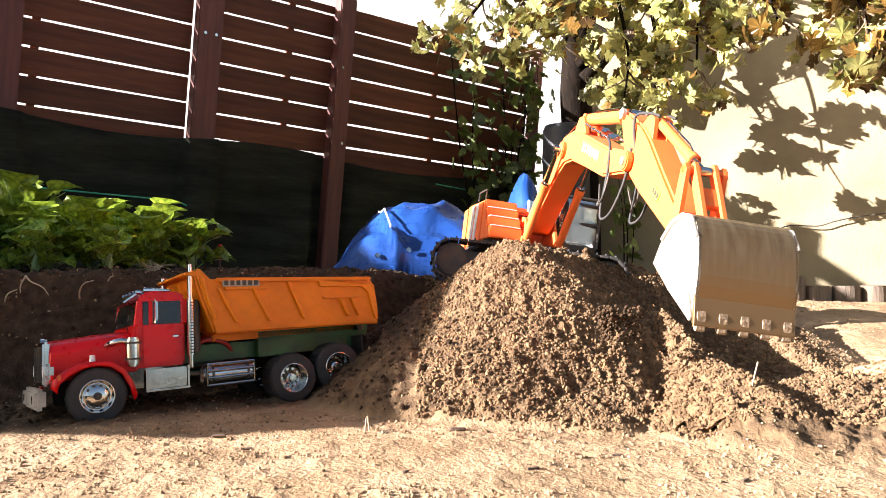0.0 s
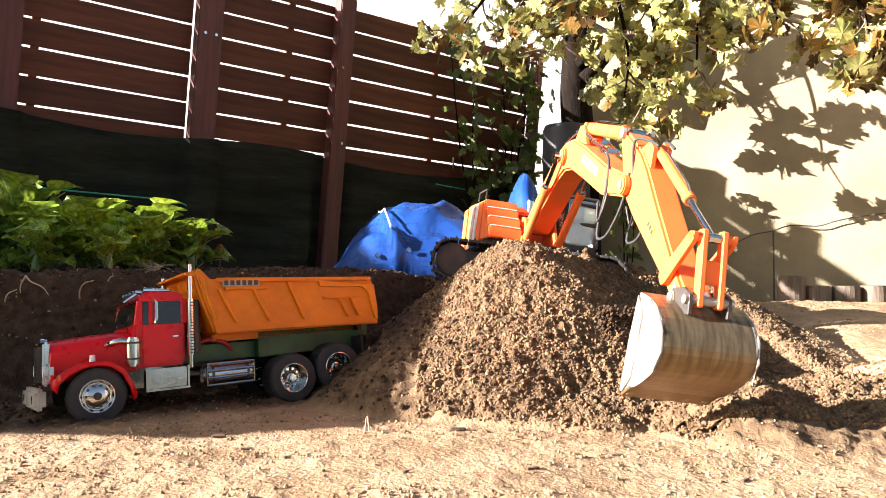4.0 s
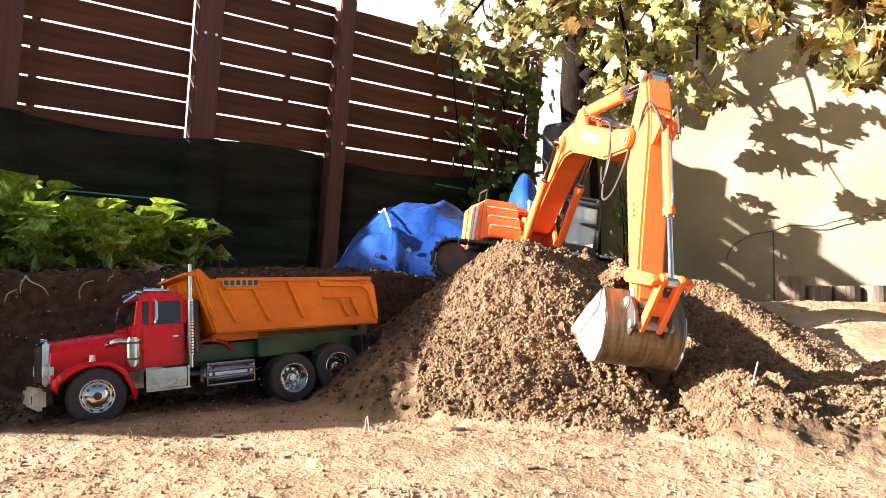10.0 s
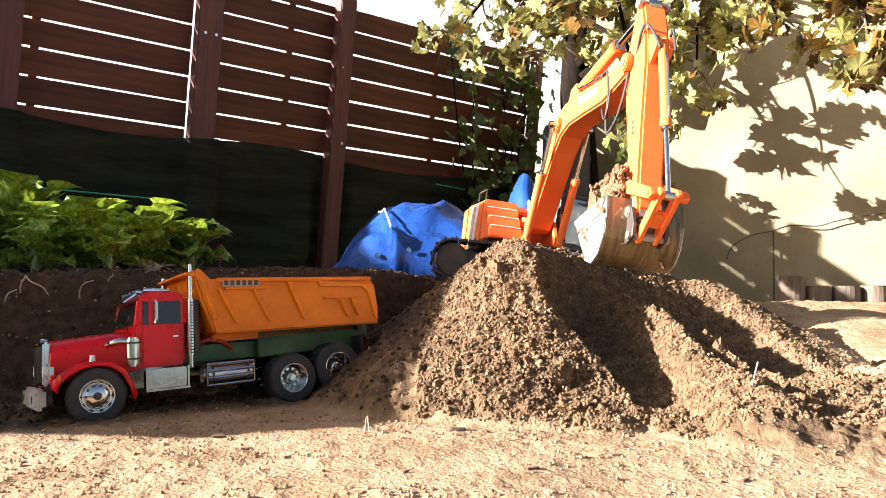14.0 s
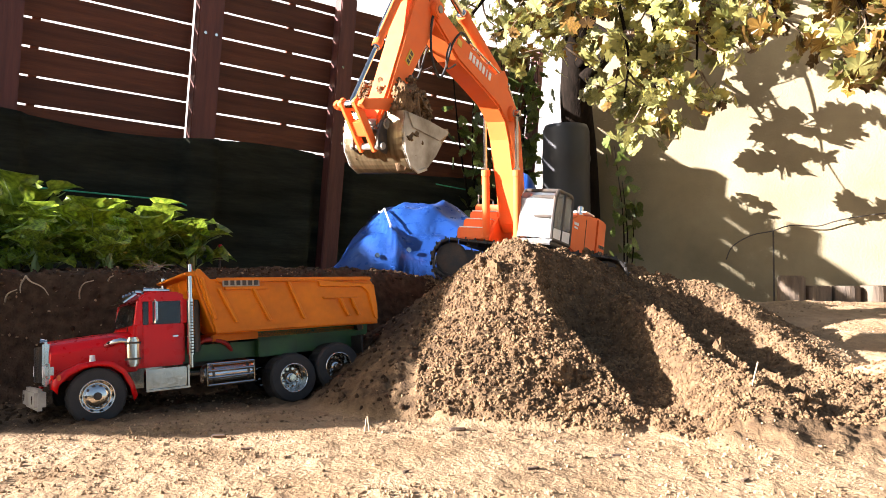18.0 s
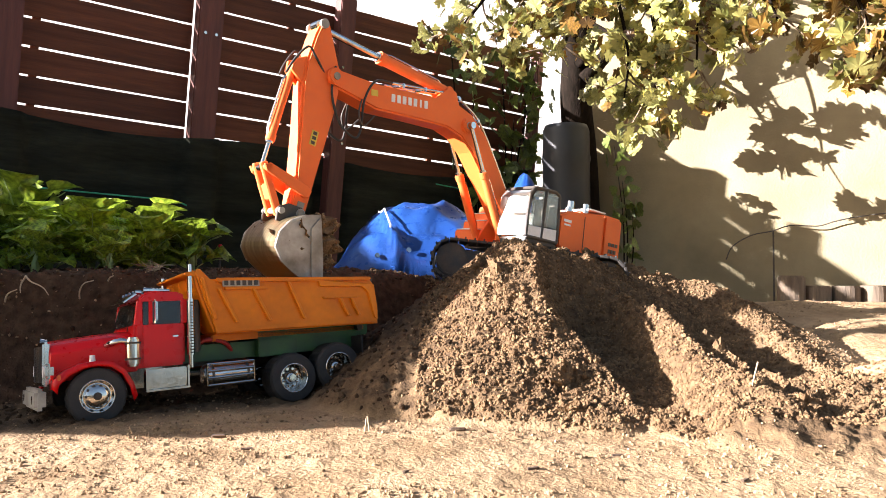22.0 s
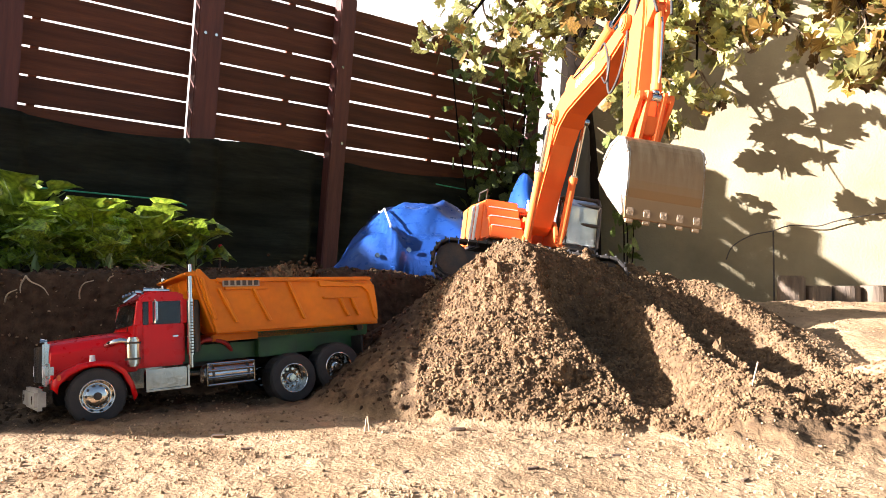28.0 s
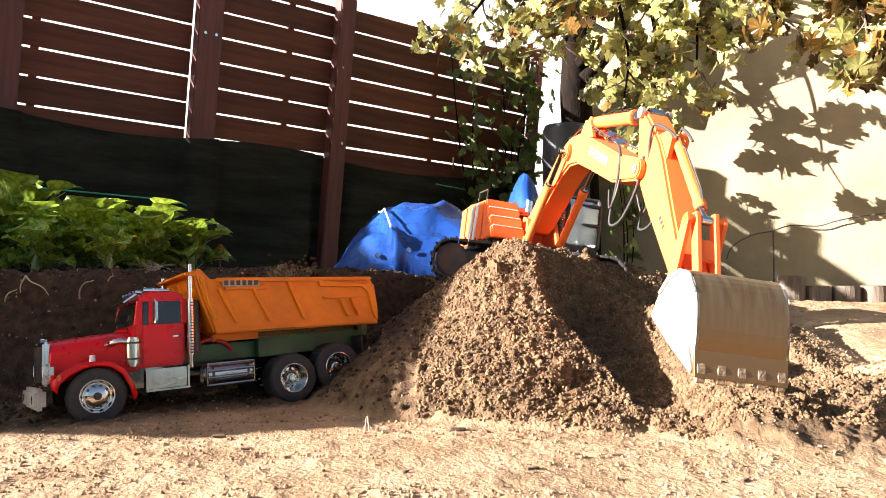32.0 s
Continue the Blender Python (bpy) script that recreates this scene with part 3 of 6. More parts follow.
def wheel(parent, name, x, y, z, r, w, dish, front, out=1):
    """Tyre with tread, rim and bolts; out: +1 when its face looks to the truck's left."""
    prof = [(0.55, -0.5), (0.72, -0.5), (0.9, -0.48), (0.97, -0.40), (1.0, -0.3), (1.0, 0.3), (0.97, 0.40), (0.9, 0.48), (0.72, 0.5), (0.55, 0.5)]
    bm = bmesh.new()
    n = 44
    rings = []
    for k in range(n):
        a = k * math.tau / n
        ring = []
        for i, (pr, py) in enumerate(prof):
            rr = r * pr * (0.965 if (3 < i < 6 and k % 2) else 1.0)
            ring.append(bm.verts.new((rr * math.cos(a), py * w, rr * math.sin(a))))
        rings.append(ring)
    for k in range(n):
        u, v = rings[k], rings[(k + 1) % n]
        for i in range(len(prof)):
            j = (i + 1) % len(prof)
            bm.faces.new((u[i], u[j], v[j], v[i]))
    bmesh.ops.recalc_face_normals(bm, faces=bm.faces)
    ty = part(name, bm, M_black, parent, "black ribbed rubber tyre", smooth=False)
    ty.location = (x, y, z)
    if out < 0:
        ty.rotation_euler = (0, 0, math.pi)
    # rim: lathed dish
    if front:
        pr = [(0.60, 0.42), (0.585, 0.52), (0.56, 0.54), (0.54, 0.50), (0.50, 0.36), (0.44, 0.34), (0.40, 0.42), (0.30, 0.50), (0.26, 0.53), (0.0, 0.53)]
    else:
        pr = [(0.60, 0.40), (0.585, 0.50), (0.555, 0.52), (0.53, 0.46), (0.50, 0.05), (0.46, -0.02), (0.30, 0.0), (0.24, 0.22), (0.15, 0.26), (0.0, 0.26)]
    bm = bmesh.new()
    n = 32
    rings = [[bm.verts.new((r * a * math.cos(k * math.tau / n), w * b, r * a * math.sin(k * math.tau / n))) for k in range(n)] for a, b in pr[:-1]]
    c = bm.verts.new((0, w * pr[-1][1], 0))
    for u, v in zip(rings, rings[1:]):
        for k in range(n):
            bm.faces.new((u[k], u[(k + 1) % n], v[(k + 1) % n], v[k]))
    for k in range(n):
        bm.faces.new((rings[-1][k], rings[-1][(k + 1) % n], c))
    bmesh.ops.recalc_face_normals(bm, faces=bm.faces)
    part("rim", bm, M_chrome, ty, "chrome wheel rim", smooth=True)
    bm = bmesh.new()
    for k in range(10):
        a = k * math.tau / 10
        cx, cz = r * 0.36 * math.cos(a), r * 0.36 * math.sin(a)
        h = 0.44 if front else 0.1
        merge(bm, rod((cx, w * (h - 0.06), cz), (cx, w * (h + 0.03), cz), r * 0.055, 8))
    part("hand_holes", bm, M_dark if front else M_chrome, ty, "ring of dark rim holes")
    part("hub_cap", rod((0, w * 0.3, 0), (0, w * (0.66 if front else 0.42), 0), r * 0.14, 12, b=r * 0.03), M_dark if front else M_chrome, ty, "hub cap")
    return ty


def build_truck():
    t = root("tipper_truck", TRUCK, "red long-nosed model tipper truck with an ochre dump body", "truck")
    W = -0.185            # the truck's other side
    zc = W / 2
    # chassis rails
    for y in (-0.055, W + 0.055):
        part("chassis_rail", box(0.60, 0.012, 0.028, (-0.235, y, 0.066), b=0.002), M_green, t, "green chassis rail")
    for x in (0.03, -0.15, -0.3, -0.4, -0.52):
        part("cross_member", box(0.02, 0.085, 0.02, (x, zc, 0.062), b=0.002), M_dark, t)
    part("subframe", box(0.27, 0.10, 0.026, (-0.425, zc, 0.088), b=0.003), M_green, t, "green tipper subframe")
    part("side_box", box(0.085, 0.03, 0.03, (-0.33, -0.045, 0.066), b=0.002), M_green, t, "green side locker")
    part("rear_hinge", rod((-0.53, -0.03, 0.092), (-0.53, W + 0.03, 0.092), 0.008, 12), M_dark, t)
    # axles and wheels
    for x, z, nm in ((0.0, 0.0175, "front_axle"), (-0.349, 0.0175, "rear_axle"), (-0.452, 0.0255, "rear_axle")):
        part(nm, rod((x, -0.02, z), (x, W + 0.02, z), 0.007, 10), M_dark, t)
    r = 0.0415
    for y, o in ((-0.012, 1), (W + 0.012, -1)):
        wheel(t, "front_wheel", 0, y, 0.0185, r, 0.026, 0.01, True, o)
        wheel(t, "rear_wheel", -0.302, y - 0.012 * o, 0.0225, r, 0.05, 0.02, False, o)
        wheel(t, "rear_wheel", -0.384, y - 0.012 * o, 0.036, r, 0.05, 0.02, False, o)
    # bonnet, tapering forward
    bm = bmesh.new()
    sec = [(0.062, 0.050, 0.040, 0.100), (0.02, 0.058, 0.046, 0.104), (-0.066, 0.070, 0.048, 0.110)]
    rings = []
    for x, hw, z0, z1 in sec:
        ring = [(-hw, z0), (-hw, z1 - 0.016), (-hw + 0.006, z1 - 0.005), (-hw + 0.018, z1), (0, z1 + 0.003), (hw - 0.018, z1), (hw - 0.006, z1 - 0.005), (hw, z1 - 0.016), (hw, z0)]
        rings.append([bm.verts.new((x, zc + a, b)) for a, b in ring])
    for u, v in zip(rings, rings[1:]):
        for i in range(len(u)):
            j = (i + 1) % len(u)
            bm.faces.new((u[i], u[j], v[j], v[i]))
    bm.faces.new(rings[0][::-1])
    bm.faces.new(rings[-1])
    bmesh.ops.recalc_face_normals(bm, faces=bm.faces)
    bevel(bm, 0.002, 1, 0.4)
    part("bonnet", bm, M_red, t, "glossy red bonnet", smooth=False)
    # grille, radiator shell
    gr = part("grille", box(0.010, 0.096, 0.064, (0.066, zc, 0.070), b=0.003), M_chrome, t, "chrome radiator grille")
    for k in range(9):
        part("grille_bar", box(0.004, 0.004, 0.052, (0.0725, zc - 0.036 + k * 0.009, 0.070)), M_dark, gr)
    part("hood_ornament", rod((0.060, zc, 0.103), (0.070, zc, 0.106), 0.003, 8), M_chrome, t)
    # bumper with lamps
    bp = part("bumper", box(0.016, 0.19, 0.030, (0.078, zc, 0.022), b=0.005), M_steel, t, "dull chrome front bumper")
    for y in (-0.03, W + 0.03):
        part("fog_lamp", rod((0.082, y, 0.022), (0.0868, y, 0.022), 0.007, 14, b=0.001), M_chrome, bp)
    for y in (-0.028, W + 0.028):
        hl = part("headlight", box(0.012, 0.026, 0.022, (0.064, y, 0.060), b=0.005), M_chrome, t)
        part("lens", rod((0.069, y, 0.060), (0.0725, y, 0.060), 0.008, 14), M_white, hl)
    # wings over the front wheels
    for o, y0, y1 in ((1, 0.004, -0.05), (-1, W - 0.004, W + 0.05)):
        pts = [(0.062, 0.034), (0.060, 0.046), (0.045, 0.058), (0.022, 0.067), (0.0, 0.069), (-0.022, 0.066), (-0.04, 0.054), (-0.053, 0.034), (-0.060, 0.013)]
        bm = bmesh.new()
        a = [[bm.verts.new((x * s, y, z * 1.0 - (0.0 if s == 1 else 0.004))) for x, z in pts] for s, y in ((1, y0), (1, y1))]
        lip = [bm.verts.new((x * 0.9, y0, z - 0.007)) for x, z in pts]
        for i in range(len(pts) - 1):
            bm.faces.new((a[0][i], a[0][i + 1], a[1][i + 1], a[1][i]))
            bm.faces.new((lip[i], lip[i + 1], a[0][i + 1], a[0][i]))
        bmesh.ops.recalc_face_normals(bm, faces=bm.faces)
        bmesh.ops.solidify(bm, geom=bm.faces[:], thickness=0.003)
        wg = part("wing", bm, M_red, t, "rounded red front wing", smooth=True)
        part("indicator", rod((0.005, (y0 + y1) / 2 + 0.01 * o, 0.066), (0.005, (y0 + y1) / 2 + 0.01 * o, 0.078), 0.005, 10, 0.004), M_white, wg, "small round marker lamp")
        part("side_marker", box(0.005, 0.003, 0.008, (0.054, y0 + 0.001 * o, 0.050), b=0.001), M_orange2, wg)
    # air cleaner and its horn on each side
    for o, y in ((1, -0.012), (-1, W + 0.012)):
        ac = part("air_cleaner", rod((-0.056, y, 0.056), (-0.056, y, 0.100), 0.012, 18, b=0.003), M_chrome, t, "chrome air cleaner canister")
        part("intake_pipe", tube(curve([(-0.052, y, 0.092), (-0.04, y, 0.096), (-0.026, y - 0.005 * o, 0.094), (-0.018, y - 0.02 * o, 0.09)], 5), 0.0045, 8), M_chrome, ac, smooth=True)
        for zz in (0.066, 0.090):
            part("strap", rod((-0.056, y, zz), (-0.056, y, zz + 0.003), 0.0128, 18), M_dark, ac)
    # cab shell with window openings: built from pillars and panels
    cx0, cx1, cz0 = -0.058, -0.143, 0.052
    cab = part("cab", box(cx0 - cx1, 0.158, 0.070, ((cx0 + cx1) / 2, zc, cz0 + 0.035), b=0.004), M_red, t, "red two-door cab")
    part("cab_back", box(0.004, 0.150, 0.058, (cx1 + 0.003, zc, 0.136), b=0.001), M_red, cab)
    bm = bmesh.new()
    rf = [(cx1, 0.151), (cx1, 0.162), (cx1 + 0.008, 0.1685), (-0.088, 0.1705), (-0.074, 0.167), (-0.064, 0.157), (-0.067, 0.151)]
    merge(bm, prism(rf, zc - 0.0785, zc + 0.0785, 0.004, 2))
    part("cab_roof", bm, M_red, cab, "red cab roof")
    for o, y in ((1, -0.016), (-1, W + 0.016)):
        for x0, x1 in ((-0.063, -0.068), (-0.082, -0.0845), (-0.136, -0.143)):
            xs = x0 + (0.018 if x0 > -0.07 else 0)
            bm = prism([(xs - 0.013 if x0 > -0.07 else x0, 0.118), (x0, 0.156), (x1 - 0.004, 0.156), (x1 - 0.004, 0.118)], y - 0.003, y + 0.003, 0.0008, 1)
            part("pillar", bm, M_red, cab)
        dr = part("door", box(0.062, 0.004, 0.060, (-0.102, y + 0.0035 * o, 0.086), b=0.0015), M_red, t, "red cab door")
        part("door_handle", box(0.010, 0.003, 0.003, (-0.125, y + 0.007 * o, 0.098), b=0.001), M_chrome, dr)
        part("side_window", box(0.064, 0.0015, 0.036, (-0.105, y, 0.136)), M_smoke, dr, "dark side window")
        mr = part("mirror", box(0.004, 0.010, 0.030, (-0.090, y + 0.020 * o, 0.138), b=0.0015), M_chrome, t, "chrome west-coast mirror")
        part("mirror_arm", tube([(-0.086, y + 0.002 * o, 0.155), (-0.089, y + 0.018 * o, 0.156), (-0.089, y + 0.018 * o, 0.12), (-0.086, y + 0.002 * o, 0.12)], 0.0012, 6), M_chrome, mr)
    part("windscreen", prism([(-0.0560, 0.118), (-0.0545, 0.118), (-0.0655, 0.155), (-0.0670, 0.155)], zc - 0.07, zc + 0.07), M_smoke, cab, "dark windscreen")
    part("sun_visor", prism([(-0.044, 0.1525), (-0.0425, 0.1555), (-0.062, 0.1685), (-0.066, 0.166)], zc - 0.074, zc + 0.074, 0.0008, 1), M_chrome, t, "chrome sun visor")
    for k in range(5):
        y = zc - 0.052 + k * 0.026
        part("roof_lamp", rod((-0.076, y, 0.1705), (-0.066, y, 0.1715), 0.0042, 10, 0.0034), M_chrome, t, "small chrome roof lamp")
    for o, y in ((1, -0.045), (-1, W + 0.045)):
        part("air_horn", rod((-0.125, y, 0.1735), (-0.080, y, 0.1745), 0.0025, 10, 0.005), M_chrome, t, "chrome roof air horn")
    part("wiper", tube([(-0.058, zc + 0.03, 0.110), (-0.0575, zc + 0.045, 0.135)], 0.0012, 6), M_dark, cab)
    # exhaust stacks with heat shields
    for o, y in ((1, -0.004), (-1, W + 0.004)):
        st = part("exhaust_stack", rod((-0.150, y, 0.046), (-0.150, y, 0.212 if o > 0 else 0.206), 0.0044, 14), M_chrome, t, "tall chrome exhaust stack")
        sh = part("heat_shield", rod((-0.150, y, 0.066), (-0.150, y, 0.156), 0.0066, 14, b=0.001), M_chrome, st)
        for k in range(18):
            part("shield_slot", box(0.005, 0.0015, 0.0022, (-0.150, y + 0.0062 * o, 0.070 + k * 0.0047)), M_dark, sh)
        part("muffler", rod((-0.160, y - 0.018 * o, 0.07), (-0.160, y - 0.018 * o, 0.155), 0.012, 14, b=0.002), M_dark, t)
    # side steps and tanks
    for o, y in ((1, -0.008), (-1, W + 0.008)):
        bx = part("battery_box", box(0.069, 0.022, 0.030, (-0.109, y - 0.004 * o, 0.034), b=0.002), M_chrome, t, "polished step box")
        part("step_plate", box(0.073, 0.030, 0.003, (-0.109, y, 0.017), b=0.001), M_chrome, bx)
        for xx in (-0.0745, -0.1435):
            part("step_hanger", box(0.003, 0.003, 0.034, (xx, y + 0.009 * o, 0.034)), M_chrome, bx)
        tk = part("fuel_tank", rod((-0.172, y - 0.008 * o, 0.031), (-0.268, y - 0.008 * o, 0.031), 0.0165, 24, b=0.003), M_chrome, t, "polished round fuel tank")
        for xx in (-0.186, -0.252):
            part("tank_strap", rod((xx, y - 0.008 * o, 0.031), (xx - 0.004, y - 0.008 * o, 0.031), 0.0175, 24), M_dark, tk)
        bm = bmesh.new()
        for pq in (((-0.176, 0.048), (-0.264, 0.048)), ((-0.176, 0.014), (-0.264, 0.014)), ((-0.176, 0.048), (-0.176, 0.014)), ((-0.264, 0.048), (-0.264, 0.014)), ((-0.176, 0.037), (-0.264, 0.037)), ((-0.176, 0.026), (-0.264, 0.026))):
            (xa, za), (xb, zb) = pq
            merge(bm, rod((xa, y + 0.011 * o, za), (xb, y + 0.011 * o, zb), 0.0022, 8))
        part("guard_frame", bm, M_chrome, tk, "chrome guard bars")
    # hoses behind the cab
    part("air_hose", tube(curve([(-0.165, -0.06, 0.07), (-0.19, -0.05, 0.088), (-0.225, -0.045, 0.082), (-0.245, -0.055, 0.062)], 8), 0.004, 8), M_hose_red, t, "red coiled air hose", smooth=True)
    part("air_hose", tube(curve([(-0.165, -0.08, 0.075), (-0.185, -0.07, 0.098), (-0.21, -0.065, 0.098), (-0.23, -0.075, 0.07)], 8), 0.003, 8), M_dark, t, "dark air hose", smooth=True)
    part("gearbox", box(0.07, 0.06, 0.03, (-0.2, zc, 0.06), b=0.006), M_dark, t)
    build_bed(t, W)
    # warp the body to fit the camera's view: shorter and drawn to eye height rearwards
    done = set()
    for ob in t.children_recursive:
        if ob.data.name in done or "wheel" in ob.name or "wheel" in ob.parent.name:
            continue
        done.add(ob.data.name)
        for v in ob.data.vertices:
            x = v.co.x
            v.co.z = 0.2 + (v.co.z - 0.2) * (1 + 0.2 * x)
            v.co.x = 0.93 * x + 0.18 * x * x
    # mud flaps
    for y in (-0.03, W + 0.03):
        part("mud_flap", box(0.003, 0.045, 0.05, (-0.435, y, 0.062), b=0.001), M_black, t)


def build_bed(t, W):
    """Open tipper body: sloped front, ribbed sides, tailgate, canopy lip."""
    zb, zt = 0.099, 0.187
    yl, yr = 0.004, W - 0.004
    bed = part("bed_floor", box(0.352, 0.165, 0.006, (-0.375, W / 2, zb), b=0.001), M_bed, t, "ochre tipper floor")
    part("bed_sill", box(0.35, 0.10, 0.012, (-0.375, W / 2, zb - 0.009), b=0.002), M_bed, t)
    side = [(-0.195, zb), (-0.168, 0.168), (-0.158, 0.198), (-0.160, 0.204), (-0.166, 0.204), (-0.184, zt), (-0.539, zt - 0.004), (-0.547, zt - 0.012), (-0.556, zb - 0.004), (-0.540, zb - 0.004)]
    for o, y in ((1, yl), (-1, yr)):
        y0, y1 = (y - 0.006, y) if o > 0 else (y, y + 0.006)
        s = part("bed_side", prism(side, y0, y1, 0.0012, 1), M_bed, t, "ochre ribbed tipper side")
        yo = y + 0.003 * o
        part("top_rail", box(0.345, 0.010, 0.007, (-0.365, yo, zt - 0.002), b=0.002), M_bed, s)
        part("bottom_rail", box(0.36, 0.008, 0.007, (-0.37, yo, zb + 0.003), b=0.0015), M_bed, s)
        for k, x in enumerate((-0.232, -0.298, -0.372, -0.478, -0.505)):
            lean = 0.034 if k < 3 else 0.02
            h1 = 0.172 if k < 2 else (zt - 0.006 if k == 2 else 0.148)
            part("rib", prism([(x - 0.0035, zb + 0.014), (x + 0.0035, zb + 0.014), (x + 0.0035 + lean, h1), (x - 0.0035 + lean, h1)], yo - 0.003, yo + 0.0035, 0.001, 1), M_bed, s)
        part("rib", box(0.085, 0.006, 0.005, (-0.252, yo, 0.171), b=0.001), M_bed, s)
        # swept guard shape at the rear
        part("rib", prism([(-0.410, 0.171), (-0.515, 0.169), (-0.530, 0.158), (-0.545, zb + 0.008), (-0.553, zb + 0.004), (-0.553, zb + 0.03), (-0.546, zt - 0.014), (-0.405, zt - 0.004)], yo - 0.003, yo + 0.0025, 0.001, 1), M_bed, s)
        part("rib", box(0.092, 0.006, 0.0035, (-0.462, yo, 0.150), b=0.001), M_bed, s)
        part("rib", prism([(-0.188, 0.12), (-0.196, 0.12), (-0.170, 0.19), (-0.164, 0.19)], yo - 0.003, yo + 0.003, 0.001, 1), M_bed, s)
        pl = part("name_plate", box(0.072, 0.0012, 0.012, (-0.240, yo + 0.0042 * o, 0.1795), b=0.0004), M_plate, s, "pale maker's plate with illegible marks")
        for k in range(6):
            part("mark", box(0.0075, 0.0008, 0.008, (-0.211 - k * 0.0115, yo + 0.0050 * o, 0.1795)), M_dark, pl)
    # front wall sloping, with canopy
    part("bed_front", prism([(-0.195, zb), (-0.190, zb), (-0.162, 0.168), (-0.154, 0.196), (-0.158, 0.200), (-0.167, 0.170)], yr + 0.005, yl - 0.005, 0.001, 1), M_bed, t, "sloping ochre front wall")
    part("bed_front", box(0.006, 0.165, 0.012, (-0.157, W / 2, 0.198), b=0.002), M_bed, t)
    part("canopy", prism([(-0.166, 0.190), (-0.160, 0.202), (-0.140, 0.198), (-0.138, 0.194)], yr + 0.002, yl - 0.003, 0.0012, 1), M_bed, t, "ochre canopy lip over the cab")
    for y in (-0.05, -0.1, -0.14):
        part("rib", prism([(-0.190, zb + 0.01), (-0.183, zb + 0.01), (-0.154, 0.19), (-0.158, 0.19)], y - 0.004, y + 0.004, 0.001, 1), M_bed, t)
    tg = part("tailgate", prism([(-0.553, zb), (-0.548, zb), (-0.540, zt - 0.01), (-0.545, zt - 0.01)], yr + 0.007, yl - 0.007, 0.001, 1), M_bed, t, "ochre tailgate")
    part("tailgate_hinge", rod((-0.545, yl - 0.004, zt - 0.004), (-0.545, yr + 0.004, zt - 0.004), 0.004, 8), M_dark, tg)
    part("white_marker", box(0.003, 0.004, 0.012, (-0.154, -0.004, 0.135)), M_white, t, "small white reflector")


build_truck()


# ---- the excavator ----
EXC = Matrix(((0.99284, 0.0, 0.11948), (-0.00908, 0.99711, 0.07548), (-0.11914, -0.07602, 0.98996))).to_4x4()
EXC.translation = (0.2002, 1.8095, 0.2945)
# origin: the swing axis at the height of the boom's foot; the arm moves in a plane that turns with the house
FOOT = 0.0752
BOOM = 0.55
TIP = 0.2256 + 0.0426        # stick pin to bucket pin
ROCK, KLEN, LINK_, EAR, EAR_A = 0.2256, 0.0845, 0.0792, 0.0392, 1.879
BW, SW, KW = 0.0255, 0.0205, 0.062   # half widths of boom, stick, bucket

exc = root("excavator", EXC, "large orange model excavator standing on the soil terrace", "excavator")


def build_undercarriage():
    for o in (1, -1):
        y = 0.105 * o
        n = 46
        L, r = 0.17, 0.042
        zc = -0.098
        path = []
        per = 4 * L + 2 * math.pi * r
        for k in range(n):
            s = per * k / n
            if s < 2 * L:
                path.append((-L + s, zc + r, 0))
            elif s < 2 * L + math.pi * r:
                a = (s - 2 * L) / r
                path.append((L + r * math.sin(a), zc + r * math.cos(a), a))
            elif s < 4 * L + math.pi * r:
                path.append((L - (s - 2 * L - math.pi * r), zc - r, math.pi))
            else:
                a = math.pi + (s - 4 * L - math.pi * r) / r
                path.append((-L + r * math.sin(a), zc + r * math.cos(a), a))
        tf = part("track_frame", box(2 * L, 0.03, 0.045, (0, y, zc), b=0.01), M_dark, exc, "dark track frame")
        shoe = None
        for px, pz, a in path:
            if shoe is None:
                bm = box(per / n * 0.94, 0.07, 0.006, b=0.001, seg=1)
                merge(bm, box(0.003, 0.07, 0.005, (0.004, 0, 0.005)))
                shoe = part("track_shoe", bm, M_black, tf)
                ob = shoe
            else:
                ob = new("track_shoe", shoe.data)
                ob.parent = tf
            ob.location = (px, y, pz)
            ob.rotation_euler = (0, a, 0)
        for x in (-L, L):
            part("sprocket", rod((x, y - 0.02, zc), (x, y + 0.02, zc), r * 0.86, 20, b=0.004), M_dark, tf)
        for k in range(5):
            x = -L * 0.7 + k * L * 0.35
            part("roller", rod((x, y - 0.022, zc - r * 0.68), (x, y + 0.022, zc - r * 0.68), 0.011, 12), M_dark, tf)
    part("car_body", box(0.16, 0.17, 0.04, (0, 0, -0.085), b=0.01), M_dark, exc)
    part("swing_ring", rod((0, 0, -0.07), (0, 0, -0.05), 0.075, 28), M_dark, exc)


build_undercarriage()
M_front = glass("front_glass", (0.75, 0.78, 0.75), 0.04)
M_front.node_tree.nodes["Principled BSDF"].inputs["Coat Weight"].default_value = 1.0
M_front.node_tree.nodes["Principled BSDF"].inputs["Coat Roughness"].default_value = 0.3
M_front.node_tree.nodes["Principled BSDF"].inputs["Coat IOR"].default_value = 2.2
MOVING = {}


